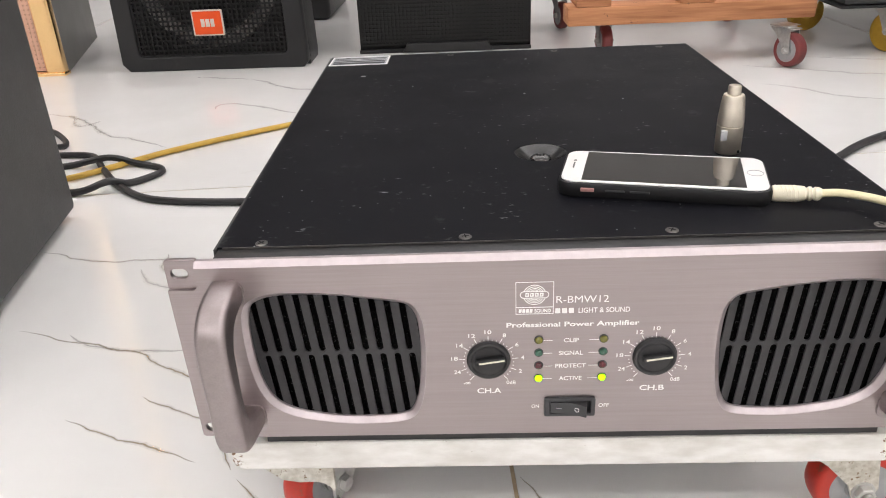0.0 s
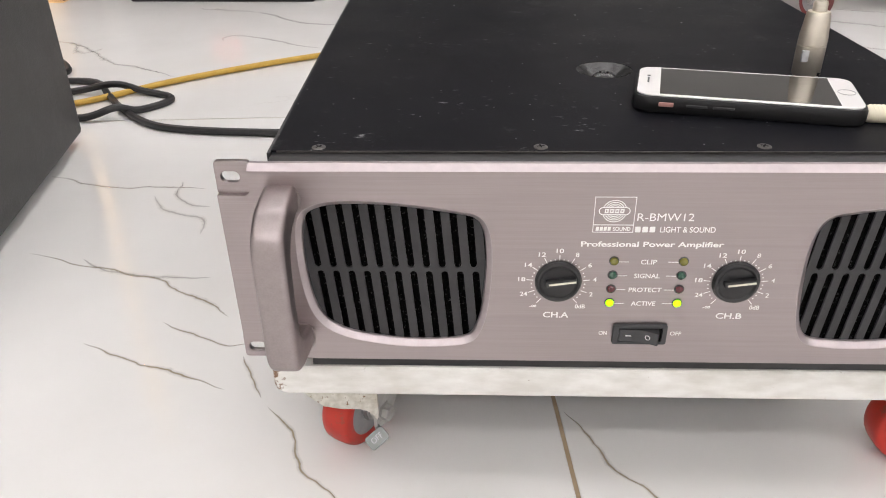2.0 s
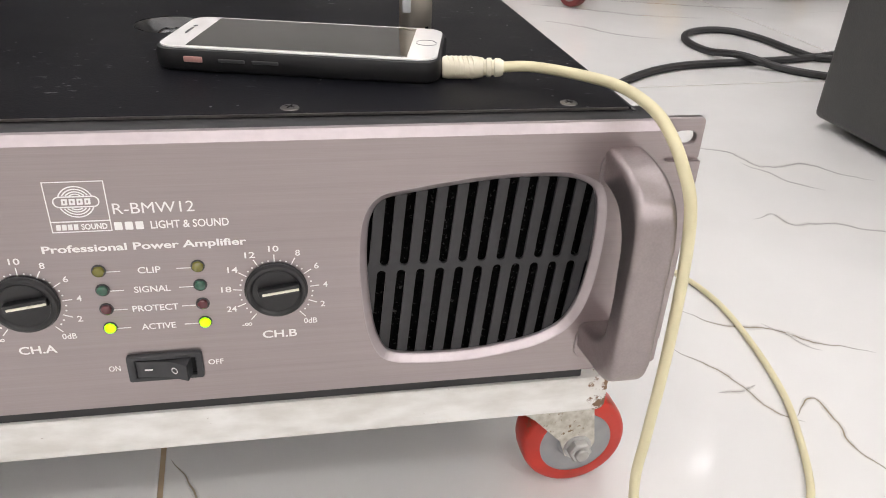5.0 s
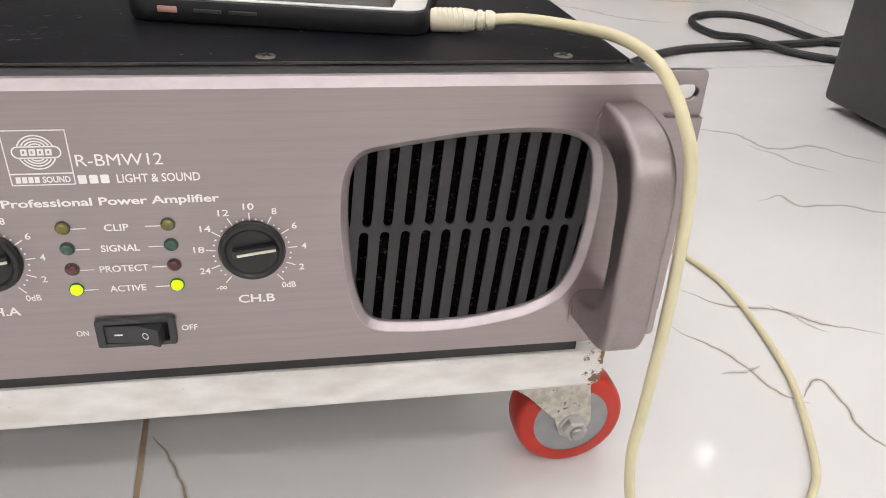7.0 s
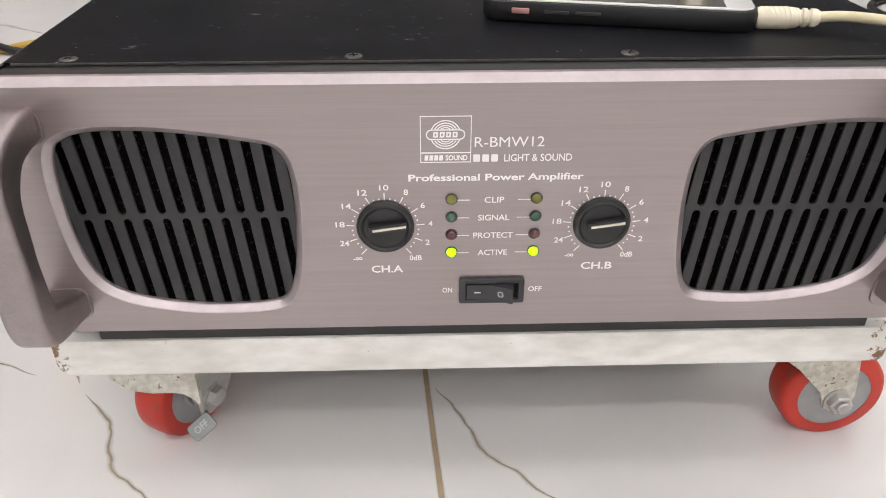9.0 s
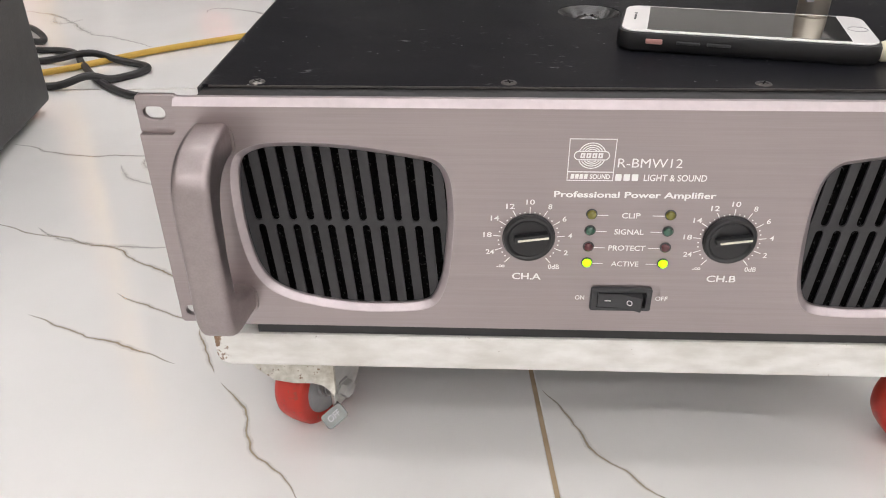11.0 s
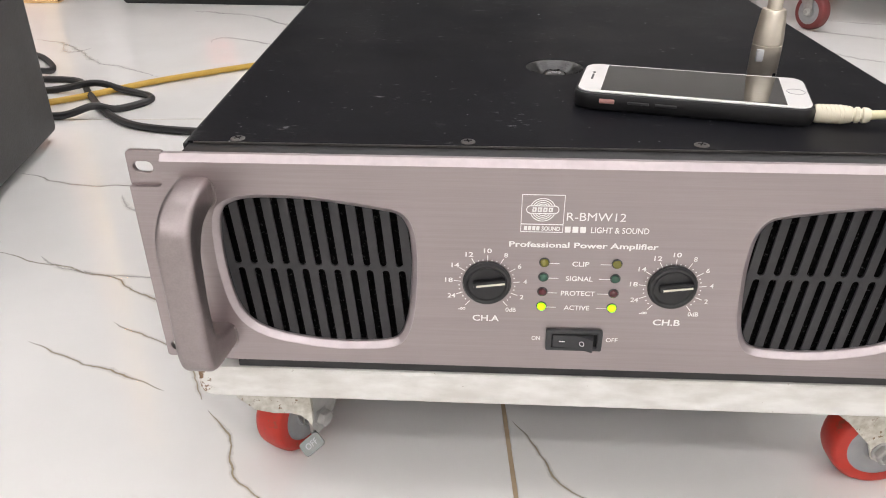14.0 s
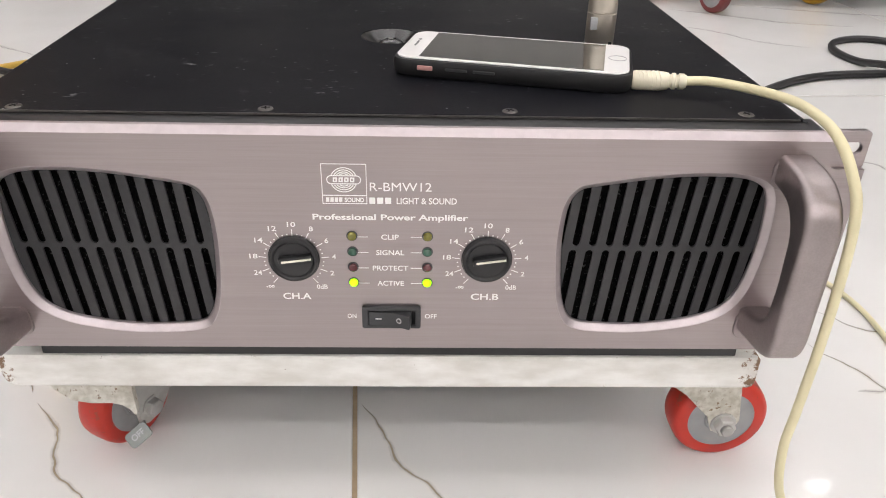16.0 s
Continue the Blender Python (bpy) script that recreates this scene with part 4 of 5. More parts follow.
# ---- things on the lid ----
def phone():
    p = thing("smartphone", (0.0776, 0.0978, LID_Z), "white-fronted smartphone in a black rubber case, screen off", "phone")
    m = Matrix.Translation((0.0776, 0.0978, LID_Z)) @ Matrix.Rotation(radians(-13.0), 4, "Z")

    def put(name, bm, mat, parent=p, label=""):
        if isinstance(bm, bmesh.types.BMesh):
            bmesh.ops.transform(bm, matrix=m, verts=bm.verts)
        else:
            bm.transform(m)
        return part(name, bm, mat, parent, label)

    def lying(outlines, z0, z1, bevel=0.0):
        me = flat(outlines, 0, z1 - z0, bevel)
        me.transform(Matrix.Translation((0, 0, z1)) @ Matrix.Rotation(radians(-90), 4, "X"))
        return me
    L, W = 0.0688, 0.0322
    case = put("case", lying([rounded(-L, L, -W, W, 0.0105, 8)], 0, 0.0112, 0.0030), M_CASE, p, "black rubber case")
    put("front_glass", lying([rounded(-L + 0.0021, L - 0.0021, -W + 0.0021, W - 0.0021, 0.0090, 8)], 0.0105, 0.0117, 0.0004), M_PHONE_WHITE, p, "white glossy front")
    put("screen", lying([[(-0.0525, -0.0275), (0.0525, -0.0275), (0.0525, 0.0275), (-0.0525, 0.0275)]], 0.0117, 0.0119), M_SCREEN, p, "black glass screen")
    put("home_button", lying([circle(0.0598, 0, 0.0054, 32), circle(0.0598, 0, 0.0049, 32)], 0.0117, 0.0119), M_HUB, p)
    put("earpiece", lying([rounded(-0.0608, -0.0596, -0.0055, 0.0055, 0.0005)], 0.0117, 0.0119), M_SWITCH, p)
    put("lens", lying([circle(-0.0602, 0.0095, 0.0011, 16)], 0.0117, 0.0119), M_SWITCH, p)
    put("side_button", box(-0.0525, -0.0435, -W - 0.0006, -W + 0.001, 0.0050, 0.0078, 0.0005), M_PINK, case, "rose metal button")
    for a in (-0.036, -0.020):
        put("volume_button", box(a, a + 0.0125, -W - 0.0005, -W + 0.001, 0.0056, 0.0072, 0.0004), M_SWITCH, case)
    return p


handset = phone()
handset.matrix_basis = SLANT @ handset.matrix_basis


def adapter():
    x, y = 0.1410, 0.1600
    a = thing("audio_adapter", (x, y, LID_Z), "satin nickel barrel audio adapter standing upright on the lid", "adapter")
    body = part("barrel", lathe([(0.0, 0), (0.0088, 0), (0.0096, 0.0012), (0.0097, 0.0212), (0.0092, 0.0215), (0.0092, 0.0221), (0.0097, 0.0225), (0.0095, 0.0275), (0.0080, 0.0425), (0.0072, 0.0445),
                                   (0.0048, 0.0447), (0.0048, 0.0500), (0.0042, 0.0513), (0.0, 0.0515)], (x, y, LID_Z), (0, 0, 1), 40), M_NICKEL, a)
    part("latch", box(x - 0.0088, x - 0.0040, y - 0.0090, y - 0.0066, LID_Z + 0.0115, LID_Z + 0.0195, 0.0006), M_LABEL, body)
    # dark block in place of a slot, its shade painted in
    part("keyway_shade", box(x + 0.0040, x + 0.0066, y - 0.0086, y - 0.0060, LID_Z + 0.0012, LID_Z + 0.0036, 0.0004), M_CAVITY_SHADE, body)
    return a


barrel = adapter()
barrel.matrix_basis = SLANT @ barrel.matrix_basis


# ---- cables ----
def audio_cable():
    c = thing("audio_cable", (0.33, 0.02, 0), "cream audio cable hanging from the phone to the floor", "cable")
    pts = [(0.1675, 0.0586, 0.2632), (0.180, 0.055, 0.2645), (0.196, 0.041, 0.2655), (0.2100, 0.018, 0.2668), (0.2140, -0.008, 0.2665), (0.2153, -0.026, 0.2625), (0.2185, -0.0375, 0.2515), (0.2240, -0.041, 0.2340),
           (0.2277, -0.0405, 0.203), (0.2293, -0.040, 0.158), (0.2287, -0.040, 0.112), (0.2278, -0.041, 0.081), (0.2345, -0.043, 0.047), (0.256, -0.046, 0.014), (0.295, -0.045, 0.0028), (0.345, -0.027, 0.0028),
           (0.372, -0.005, 0.0028), (0.386, 0.015, 0.0028), (0.403, 0.054, 0.0028), (0.418, 0.100, 0.0028), (0.427, 0.162, 0.0028), (0.428, 0.221, 0.0028), (0.414, 0.270, 0.0028), (0.378, 0.33, 0.0028), (0.33, 0.41, 0.0028), (0.30, 0.51, 0.0028)]
    part("cord", sweep(pts, 0.0026, 14, 10), M_CREAM, c, "cream rubber cord")
    a, b = Vector((0.1400, 0.0652, 0.2614)), Vector((0.1685, 0.0584, 0.2630))
    d = (b - a).length
    plug = part("plug", lathe([(0.0, 0), (0.0050, 0.0), (0.0054, 0.0015), (0.0052, d * 0.55), (0.0046, d * 0.66), (0.0038, d * 0.68), (0.0038, d * 0.71), (0.0046, d * 0.73), (0.0046, d * 0.79), (0.0037, d * 0.81), (0.0037, d * 0.84),
                                (0.0045, d * 0.86), (0.0044, d * 0.94), (0.0033, d), (0.0, d)], a, b - a, 24), M_PLUG, c, "ivory moulded plug")
    q = (b - a).to_track_quat("Z", "Y").to_matrix().to_4x4()
    for k in range(6):
        bm = lathe([(0.0053, -0.0006), (0.0057, 0), (0.0053, 0.0006)], (0, 0, 0), (0.35, 0, 1), 20)
        bmesh.ops.transform(bm, matrix=Matrix.Translation(a + (b - a) * (0.08 + 0.078 * k)) @ q, verts=bm.verts)
        part("grip_rib", bm, M_PLUG, plug)


audio_cable()

black = thing("black_cable", (-0.6, 0.8, 0), "black rubber cable looped on the tiled floor", "cable", group="floor cables")
part("cord", sweep([(-1.002, 0.767, 0.006), (-0.943, 0.914, 0.006), (-0.854, 0.929, 0.006), (-0.767, 0.923, 0.006), (-0.718, 0.859, 0.006), (-0.666, 0.787, 0.007), (-0.600, 0.722, 0.006), (-0.535, 0.695, 0.006), (-0.420, 0.684, 0.006),
                    (-0.324, 0.688, 0.006), (-0.236, 0.727, 0.006)], 0.0058, 10), M_BLACK_CABLE, black)
part("loop", sweep([(-0.884, 0.845, 0.006), (-0.786, 0.870, 0.006), (-0.711, 0.875, 0.018), (-0.661, 0.873, 0.007), (-0.607, 0.847, 0.006), (-0.602, 0.818, 0.006), (-0.633, 0.777, 0.007), (-0.660, 0.755, 0.018), (-0.706, 0.740, 0.007),
                    (-0.786, 0.747, 0.006), (-0.884, 0.786, 0.006)], 0.0058, 10), M_BLACK_CABLE, black)
part("far_bend", sweep([(-1.02, 1.07, 0.006), (-0.940, 1.090, 0.006), (-0.880, 1.040, 0.006), (-0.848, 0.985, 0.006), (-0.870, 0.935, 0.018), (-0.95, 0.90, 0.006)], 0.0058, 10), M_BLACK_CABLE, black)
yellow = thing("yellow_cable", (-0.5, 1.0, 0), "yellow cable lying straight across the tiled floor", "cable", group="floor cables")
part("cord", sweep([(-1.067, 0.684, 0.0065), (-0.902, 0.723, 0.0065), (-0.748, 0.810, 0.0065), (-0.619, 0.938, 0.0065), (-0.439, 1.072, 0.0065), (-0.262, 1.172, 0.0065), (-0.097, 1.251, 0.0065)], 0.0052, 10), M_YELLOW_CABLE, yellow)
loop = thing("black_cable", (0.9, 1.1, 0), "black rubber cable in a loose loop beside the loudspeaker", "cable", group="floor cables")
part("cord", sweep([(1.158, 0.995, 0.007), (1.040, 0.986, 0.007), (1.013, 1.041, 0.007), (0.998, 1.129, 0.007), (0.968, 1.191, 0.007), (0.913, 1.204, 0.007), (0.853, 1.172, 0.007), (0.824, 1.110, 0.007), (0.833, 1.038, 0.007), (0.860, 0.969, 0.018),
                    (0.917, 0.924, 0.007), (0.973, 0.876, 0.007), (1.048, 0.842, 0.007)], 0.0068, 10), M_BLACK_CABLE, loop)
part("tail", sweep([(1.158, 1.053, 0.007), (1.058, 1.005, 0.007), (0.948, 0.976, 0.007), (0.827, 0.958, 0.007), (0.739, 0.943, 0.007), (0.668, 0.912, 0.007), (0.599, 0.861, 0.007), (0.519, 0.785, 0.007), (0.399, 0.689, 0.007)], 0.0068, 10), M_BLACK_CABLE, loop)


# ---- loudspeakers and dollies round the amplifier ----
def lattice(x0, x1, z0, z1, y0, y1, pitch, bar):
    bm = bmesh.new()
    k = 0
    while x0 + k * pitch + bar < x1:
        box(x0 + k * pitch, x0 + k * pitch + bar, y0, y1, z0, z1, bm=bm)
        k += 1
    k = 0
    while z0 + k * pitch + bar < z1:
        box(x0, x1, y0 + 0.0004, y1 + 0.0004, z0 + k * pitch, z0 + k * pitch + bar, bm=bm)
        k += 1
    return bm


def turned(bm, m):
    bmesh.ops.transform(bm, matrix=m, verts=bm.verts)
    return bm


def big_cabinet(name, corner, turn, size, label):
    """A tall textured box: corner is the far bottom corner nearest to the amplifier."""
    w, d, h = size
    s = thing(name, (*corner, 0), label, "loudspeaker", group="textured loudspeakers")
    m = Matrix.Translation((*corner, 0)) @ Matrix.Rotation(radians(turn), 4, "Z")
    x0, x1 = sorted((0, w))
    part("cabinet", turned(box(x0, x1, -d, 0, 0.012, h, 0.010, 3), m), M_SPEAKER, s)
    for fx in (x0 + 0.05, x1 - 0.05):
        for fy in (-d + 0.05, -0.05):
            part("foot", turned(lathe([(0, 0), (0.016, 0), (0.018, 0.0125), (0, 0.0125)], (fx, fy, 0), (0, 0, 1), 16), m), M_SPEAKER_PLASTIC, s)
    part("front_grille", turned(lattice(x0 + 0.03, x1 - 0.03, 0.05, h - 0.03, -d - 0.006, -d - 0.001, 0.02, 0.012), m), M_MESH, s)


big_cabinet("floor_loudspeaker", (-0.669, 0.662), 9.5, (-0.44, 0.52, 0.95), "large black loudspeaker cabinet with textured paint on the tiled floor")
big_cabinet("floor_loudspeaker", (0.807, 0.666), 4.0, (0.44, 0.50, 0.75), "large black loudspeaker cabinet with rounded edges on the tiled floor")


def monitor():
    x0, x1, y, h = -0.992, -0.490, 1.620, 0.66
    s = thing("stage_loudspeaker", ((x0 + x1) / 2, y + 0.2, 0), "moulded black stage loudspeaker with square-holed grille and orange badge", "loudspeaker")
    cab = loft([[(x0 + 0.018, yy, 0.0), (x1 - 0.002, yy, 0.0), (x1, yy, 0.022), (x1 - 0.02, yy, h), (x0 + 0.02, yy, h), (x0, yy, 0.028)] if yy < y + 0.2 else
                [(x0 + 0.10, yy, 0.0), (x1 - 0.10, yy, 0.0), (x1 - 0.09, yy, 0.02), (x1 - 0.11, yy, h - 0.02), (x0 + 0.11, yy, h - 0.02), (x0 + 0.09, yy, 0.02)] for yy in (y + 0.03, y + 0.14, y + 0.36)], True)
    part("cabinet", cab, M_SPEAKER_PLASTIC, s)
    part("front_frame", flat([[(x0 + 0.018, 0.0), (x1 - 0.012, 0.0), (x1, 0.014), (x1 - 0.012, h), (x0 + 0.012, h), (x0, 0.02)], rounded(x0 + 0.052, x1 - 0.052, 0.038, h - 0.03, 0.012)], y - 0.006, y + 0.030, 0.004), M_SPEAKER_PLASTIC, s)
    part("baffle", box(x0 + 0.04, x1 - 0.04, y + 0.020, y + 0.029, 0.03, h - 0.02), M_CAVITY_SHADE, s)
    part("woofer", lathe([(0.19, 0.0), (0.185, 0.004), (0.16, 0.004), (0.150, -0.004), (0.05, -0.007), (0.04, -0.004), (0, -0.002)], ((x0 + x1) / 2 + 0.005, y + 0.016, 0.245), (0, -1, 0), 48), M_CONE, s, "grey woofer behind the grille")
    part("grille", lattice(x0 + 0.052, x1 - 0.052, 0.038, h - 0.03, y + 0.001, y + 0.004, 0.0125, 0.0046), M_MESH, s, "black square-holed grille")
    bx, bz = -0.7420, 0.122
    b = part("badge", flat([rounded(bx - 0.041, bx + 0.041, bz - 0.033, bz + 0.033, 0.003)], y - 0.004, y, 0.0008), M_BADGE_WHITE, s, "orange badge with pale border")
    part("badge_face", flat([rounded(bx - 0.037, bx + 0.037, bz - 0.029, bz + 0.029, 0.002)], y - 0.0048, y - 0.003), M_ORANGE, b)
    part("badge_mark", slabs([(bx - 0.018 + 0.0128 * k, bx - 0.008 + 0.0128 * k, y - 0.0056, y - 0.0046, bz - 0.010, bz + 0.010) for k in range(3)]), M_BADGE_WHITE, b)


monitor()


def subwoofer():
    x0, x1, y, h = -0.370, 0.107, 1.746, 0.62
    s = thing("subwoofer", ((x0 + x1) / 2, y + 0.25, 0), "black subwoofer with fine hexagonal steel grille", "loudspeaker")
    part("cabinet", box(x0, x1, y + 0.012, y + 0.5, 0.0, h, 0.006), M_SPEAKER_PLASTIC, s)
    part("grille", lattice(x0 + 0.004, x1 - 0.004, 0.020, h - 0.02, y, y + 0.004, 0.0105, 0.0062), M_MESH, s, "fine black grille")
    # black plate paints the shade behind the grille holes
    part("grille_shade_plate", box(x0 + 0.002, x1 - 0.002, y + 0.0075, y + 0.0115, 0.004, h - 0.004), M_CAVITY_SHADE, s)
    part("kick_plate", flat([[(x0 + 0.12, 0.001), (x1 - 0.105, 0.001), (x1 - 0.12, 0.026), (x0 + 0.135, 0.026)]], y - 0.010, y + 0.001, 0.002), M_SPEAKER_PLASTIC, s)
    part("bottom_rail", box(x0, x1, y - 0.002, y + 0.008, 0.0, 0.010, 0.001), M_SPEAKER_PLASTIC, s)


subwoofer()
box_far = thing("equipment_case", (-0.69, 2.5, 0), "black equipment case standing behind the loudspeakers", "case")
part("case_body", box(-0.84, -0.545, 2.305, 2.72, 0.0, 0.55, 0.02, 3), M_SPEAKER_PLASTIC, box_far)
part("case_lid", box(-0.845, -0.540, 2.300, 2.725, 0.553, 0.60, 0.015, 3), M_SPEAKER_PLASTIC, box_far)


def gold_cabinet(z0, h, label):
    s = thing("column_loudspeaker", (-1.31, 1.86, z0), label, "loudspeaker", group="gold loudspeakers")
    m = Matrix.Translation((-1.148, 1.612, z0)) @ Matrix.Rotation(radians(1.5), 4, "Z")
    plan = ((-0.345, 0.012), (-0.001, 0.012), (-0.138, 0.53), (-0.230, 0.53))
    part("cabinet", turned(loft([[(x, y, z) for x, y in plan] for z in (0.002, h)], True), m), M_DARKSIDE, s, "dark lacquered cabinet")
    part("grille", turned(lattice(-0.310, -0.048, 0.012, h - 0.02, 0.004, 0.009, 0.0115, 0.0070), m), M_ROSE, s, "rose gold perforated grille")
    part("backing", turned(box(-0.33, -0.04, 0.0095, 0.0115, 0.008, h - 0.01), m), M_CAVITY_SHADE, s)
    for a, b in ((-0.348, -0.308), (-0.050, 0.002)):
        part("gold_pillar", turned(box(a, b, -0.012, 0.020, 0.003, h - 0.003, 0.010, 4), m), M_GOLD, s, "gold rounded corner trim")
    part("base_trim", turned(box(-0.350, 0.004, -0.014, 0.020, 0.0, 0.010, 0.003), m), M_GOLD, s)


gold_cabinet(0.0, 0.98, "tall dark loudspeaker with gold pillars and rose perforated grille")
gold_cabinet(1.0, 0.55, "dark loudspeaker with gold pillars stacked on another")


def plank_dolly():
    d = thing("wooden_dolly", (0.48, 1.85, 0.095), "raw reddish wooden plank dolly on swivel casters", "dolly")
    m = Matrix.Translation((0.180, 1.525, 0)) @ Matrix.Rotation(radians(1.5), 4, "Z")
    part("front_plank", turned(box(0.0, 0.602, 0.0, 0.090, 0.096, 0.140, 0.003), m), M_WOOD, d, "knotty reddish plank")
    part("rear_plank", turned(box(0.0, 0.602, 0.46, 0.55, 0.096, 0.140, 0.003), m), M_WOOD, d)
    for x in (0.02, 0.27, 0.51):
        part("cross_board", turned(box(x, x + 0.085, 0.001, 0.549, 0.1405, 0.160, 0.003), m), M_WOOD, d)


plank_dolly()
rear = caster("plank_caster", M_DARK_RED, M_HUB, M_STEEL, False, "dull red swivel caster with zinc fork", r=0.040, w=0.026, high=0.0955, group="plank dolly casters")
rear.matrix_basis = pose(0.690, 1.462, 0, 0, 0, 28)
copy_thing(rear, pose(0.285, 1.640, 0, 0, 0, 8))
copy_thing(rear, pose(0.215, 2.030, 0, 0, 0, 15))
copy_thing(rear, pose(0.720, 2.050, 0, 0, 0, 40))


def case_dolly():
    d = thing("flight_case", (1.15, 1.95, 0.118), "dark equipment case standing on yellow casters", "case")
    part("body", box(0.84, 1.50, 1.53, 2.18, 0.1215, 0.70, 0.01), M_SPEAKER, d)
    part("base_board", box(0.83, 1.51, 1.52, 2.19, 0.1155, 0.1210, 0.002), M_SPEAKER_PLASTIC, d)


case_dolly()
far = caster("case_caster", M_YELLOW, M_YELLOW, M_STEEL, False, "yellow swivel caster with zinc fork", r=0.050, w=0.030, high=0.115, group="case casters")
far.matrix_basis = pose(0.980, 1.585, 0, 0, 0, 30)
copy_thing(far, pose(0.905, 1.870, 0, 0, 0, -80))
copy_thing(far, pose(1.40, 1.68, 0, 0, 0, 10))
copy_thing(far, pose(1.40, 2.15, 0, 0, 0, 10))


# ---- the tiled floor ----
TURN, SIDE, LONG, JOINT = radians(4.4), 1.20, 2.40, 0.0034
ORIGIN = (-0.0800, 0.790)


def tiles():
    x0, x1, y0, y1, _ = ROOM
    floor = tagged(part("floor", box(x0 - 0.1, x1 + 0.1, y0 - 0.1, y1 + 0.1, -0.1, -0.0012), M_GROUT), "brown grout bed under white marble tiles", "floor", kind="structure")
    a, b = (SIDE - JOINT) / 2, (LONG - JOINT) / 2
    bm = box(-a, a, -b, b, -0.009, 0.0, 0.0007, 1)
    me = bpy.data.meshes.new("tile")
    bm.to_mesh(me)
    bm.free()
    me.materials.append(M_TILE)
    base = Matrix.Translation((*ORIGIN, 0)) @ Matrix.Rotation(TURN, 4, "Z")
    home = {}
    for i in range(-7, 7):
        for j in range(-4, 4):
            m = base @ Matrix.Translation(((i + 0.5) * SIDE, (j + 0.5) * LONG, 0))
            p = m.translation
            if x0 - 0.6 < p.x < x1 + 0.6 and y0 - 1.2 < p.y < y1 + 1.2:
                ob = new("tile", me)
                ob.parent = floor
                ob.matrix_basis = m
                home[i, j] = ob
    return floor, base, home


FLOOR, GRID, HOME = tiles()


def vein(points, width, strength=0.9, wander=0.006, seed=1):
    """A natural vein just under the glaze, from one end to the other, with a wandering line and changing breadth."""
    line = smooth_path([(x, y, 0) for x, y in points], 14)
    bm = bmesh.new()
    uv = bm.loops.layers.uv.new("across")
    last, n = None, len(line)
    for i, p in enumerate(line):
        d = (line[min(i + 1, n - 1)] - line[max(i - 1, 0)]).normalized()
        side = Vector((-d.y, d.x, 0))
        w1 = noise.noise((p.x * 30 + seed * 7, p.y * 30, seed)) * wander + noise.noise((p.x * 90, p.y * 90 + seed, seed)) * wander * 0.22
        taper = min(1.0, 4 * i / n, 4 * (n - 1 - i) / n) * (0.65 + 0.7 * abs(noise.noise((p.x * 18, p.y * 18, seed + 3)))) + 0.05
        q = p + side * w1
        pair = (bm.verts.new(q + side * width * taper + Vector((0, 0, 0.00025))), bm.verts.new(q - side * width * taper + Vector((0, 0, 0.00025))))
        if last:
            f = bm.faces.new((last[0], last[1], pair[1], pair[0]))
            for lp, v in zip(f.loops, (1, 0, 0, 1)):
                lp[uv].uv = (strength, v)
        last = pair
    mid = GRID.inverted() @ line[n // 2]
    home = HOME[math.floor(mid.x / SIDE), math.floor(mid.y / LONG)]
    ob = part("vein", bm, M_VEIN, home, "grey-brown marble vein", smooth=False)
    ob.matrix_parent_inverse = home.matrix_basis.inverted()


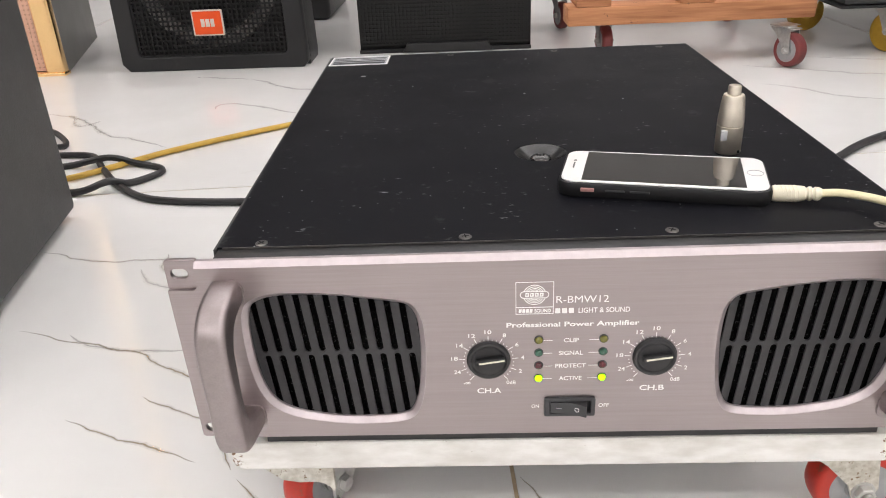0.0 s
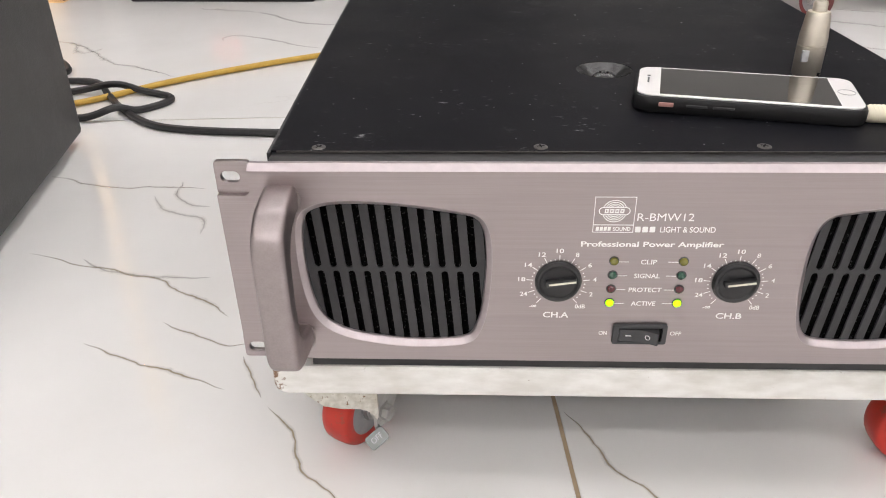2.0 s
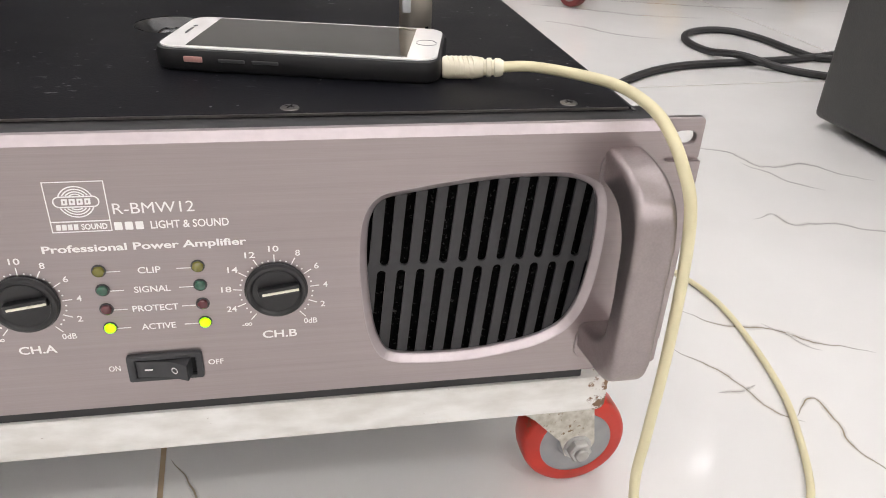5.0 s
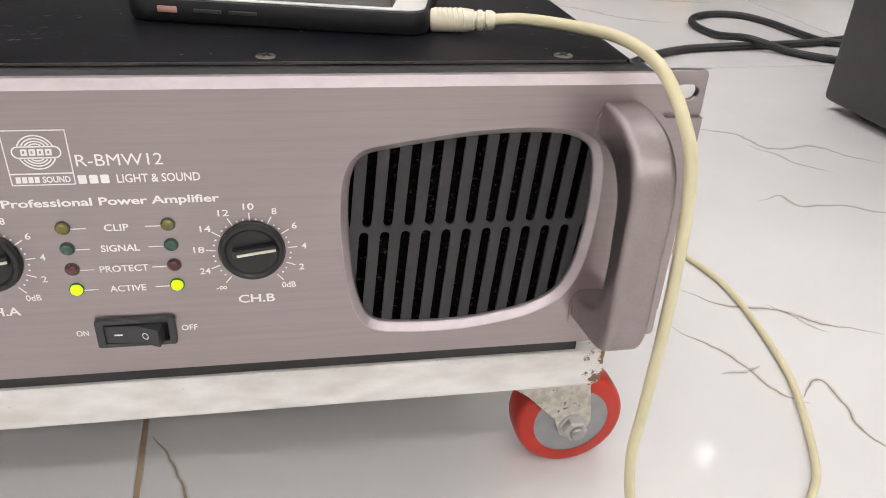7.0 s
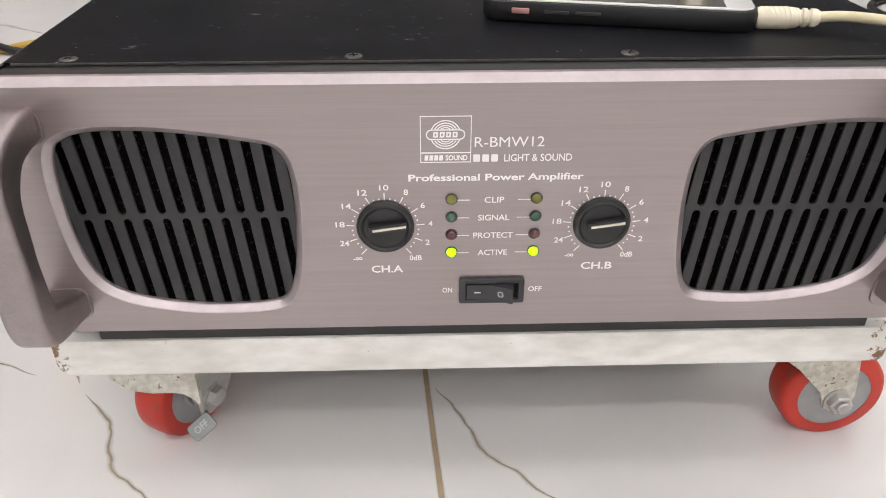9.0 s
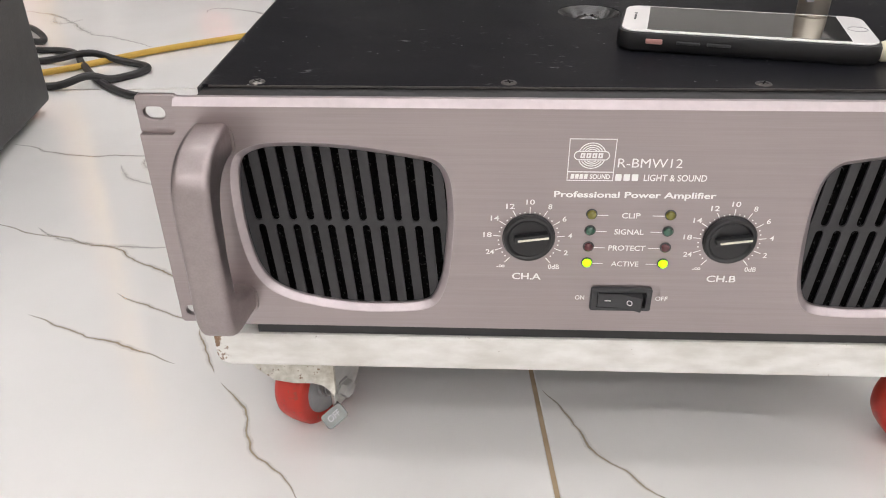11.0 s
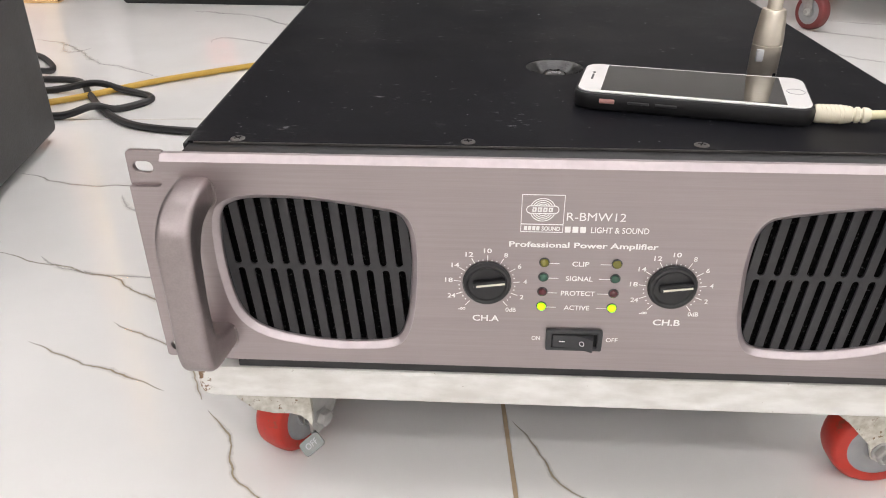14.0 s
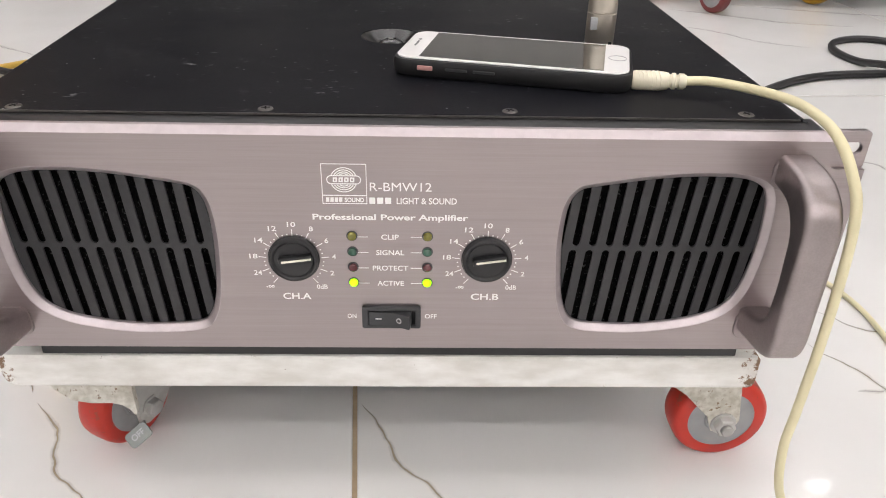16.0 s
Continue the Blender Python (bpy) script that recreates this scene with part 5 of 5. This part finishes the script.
for k, (w, s, pts) in enumerate((
        (0.0045, 0.9, ((-0.018, 0.089), (-0.009, 0.069), (0.001, 0.046), (0.011, 0.028), (0.027, 0.011), (0.042, -0.007), (0.077, -0.032))),
        (0.0050, 0.95, ((-0.262, 0.086), (-0.246, 0.068), (-0.229, 0.041), (-0.218, 0.022), (-0.204, 0.006), (-0.178, -0.022))),
        (0.0055, 0.8, ((-0.298, 0.153), (-0.289, 0.136), (-0.277, 0.116), (-0.269, 0.098))),
        (0.0060, 0.85, ((-0.584, 0.326), (-0.504, 0.303), (-0.432, 0.283), (-0.393, 0.258), (-0.349, 0.232), (-0.328, 0.216))),
        (0.0085, 0.6, ((-0.518, 0.319), (-0.478, 0.291), (-0.418, 0.286), (-0.368, 0.280))),
        (0.0050, 0.85, ((-0.451, 0.168), (-0.418, 0.153), (-0.379, 0.140), (-0.343, 0.121), (-0.303, 0.108))),
        (0.0045, 0.8, ((-0.388, 0.204), (-0.360, 0.186), (-0.330, 0.173), (-0.298, 0.171))),
        (0.0080, 0.7, ((-0.658, 0.535), (-0.598, 0.511), (-0.546, 0.498), (-0.488, 0.504), (-0.438, 0.498))),
        (0.0090, 0.45, ((-0.498, 0.475), (-0.468, 0.436), (-0.418, 0.416), (-0.408, 0.377))),
        (0.0090, 0.55, ((-0.478, 0.519), (-0.458, 0.460), (-0.418, 0.447))),
        (0.0130, 0.6, ((-1.05, 1.235), (-0.990, 1.223), (-0.939, 1.204), (-0.885, 1.159), (-0.837, 1.104), (-0.796, 1.064), (-0.740, 1.036), (-0.682, 1.002), (-0.643, 0.973))),
        (0.0180, 0.40, ((-0.930, 1.19), (-0.894, 1.134), (-0.871, 1.145), (-0.858, 1.169))),
        (0.0120, 0.50, ((-0.628, 1.227), (-0.618, 1.274), (-0.554, 1.253), (-0.507, 1.227), (-0.459, 1.195), (-0.40, 1.17))),
        (0.0160, 0.50, ((-0.618, 1.498), (-0.563, 1.462), (-0.525, 1.416), (-0.456, 1.380), (-0.40, 1.37))),
        (0.0140, 0.35, ((-0.771, 1.537), (-0.688, 1.515), (-0.618, 1.498))),
        (0.0060, 0.75, ((0.385, 0.219), (0.408, 0.199), (0.430, 0.188), (0.458, 0.179), (0.477, 0.165), (0.497, 0.153), (0.528, 0.140))),
        (0.0050, 0.55, ((0.455, 0.191), (0.465, 0.175), (0.473, 0.158), (0.483, 0.146))),
        (0.0060, 0.75, ((0.355, 0.168), (0.377, 0.145), (0.386, 0.122), (0.394, 0.106), (0.400, 0.088), (0.405, 0.077), (0.416, 0.067))),
        (0.0060, 0.60, ((0.370, 0.106), (0.387, 0.108), (0.404, 0.113))),
        (0.0055, 0.85, ((0.417, 0.075), (0.427, 0.085), (0.440, 0.093), (0.443, 0.080), (0.442, 0.062), (0.438, 0.046), (0.443, 0.025), (0.46, -0.01))),
        (0.0080, 0.60, ((0.560, 0.590), (0.590, 0.578), (0.626, 0.563), (0.642, 0.515), (0.701, 0.520), (0.727, 0.494), (0.767, 0.464))),
        (0.0070, 0.55, ((0.623, 0.532), (0.639, 0.499), (0.654, 0.467), (0.686, 0.443))),
        (0.0070, 0.60, ((0.551, 0.378), (0.581, 0.388), (0.590, 0.363), (0.636, 0.360), (0.677, 0.341), (0.72, 0.335))),
        (0.0160, 0.45, ((0.58, 1.30), (0.645, 1.264), (0.708, 1.190), (0.80, 1.15))),
        (0.0200, 0.40, ((0.60, 1.47), (0.72, 1.42), (0.84, 1.36), (0.98, 1.34))),
        (0.0160, 0.40, ((0.75, 1.55), (0.90, 1.50), (1.05, 1.46), (1.2, 1.45))))):
    vein(pts, w * 0.82, s * 0.85, wander=0.0062, seed=k + 1)
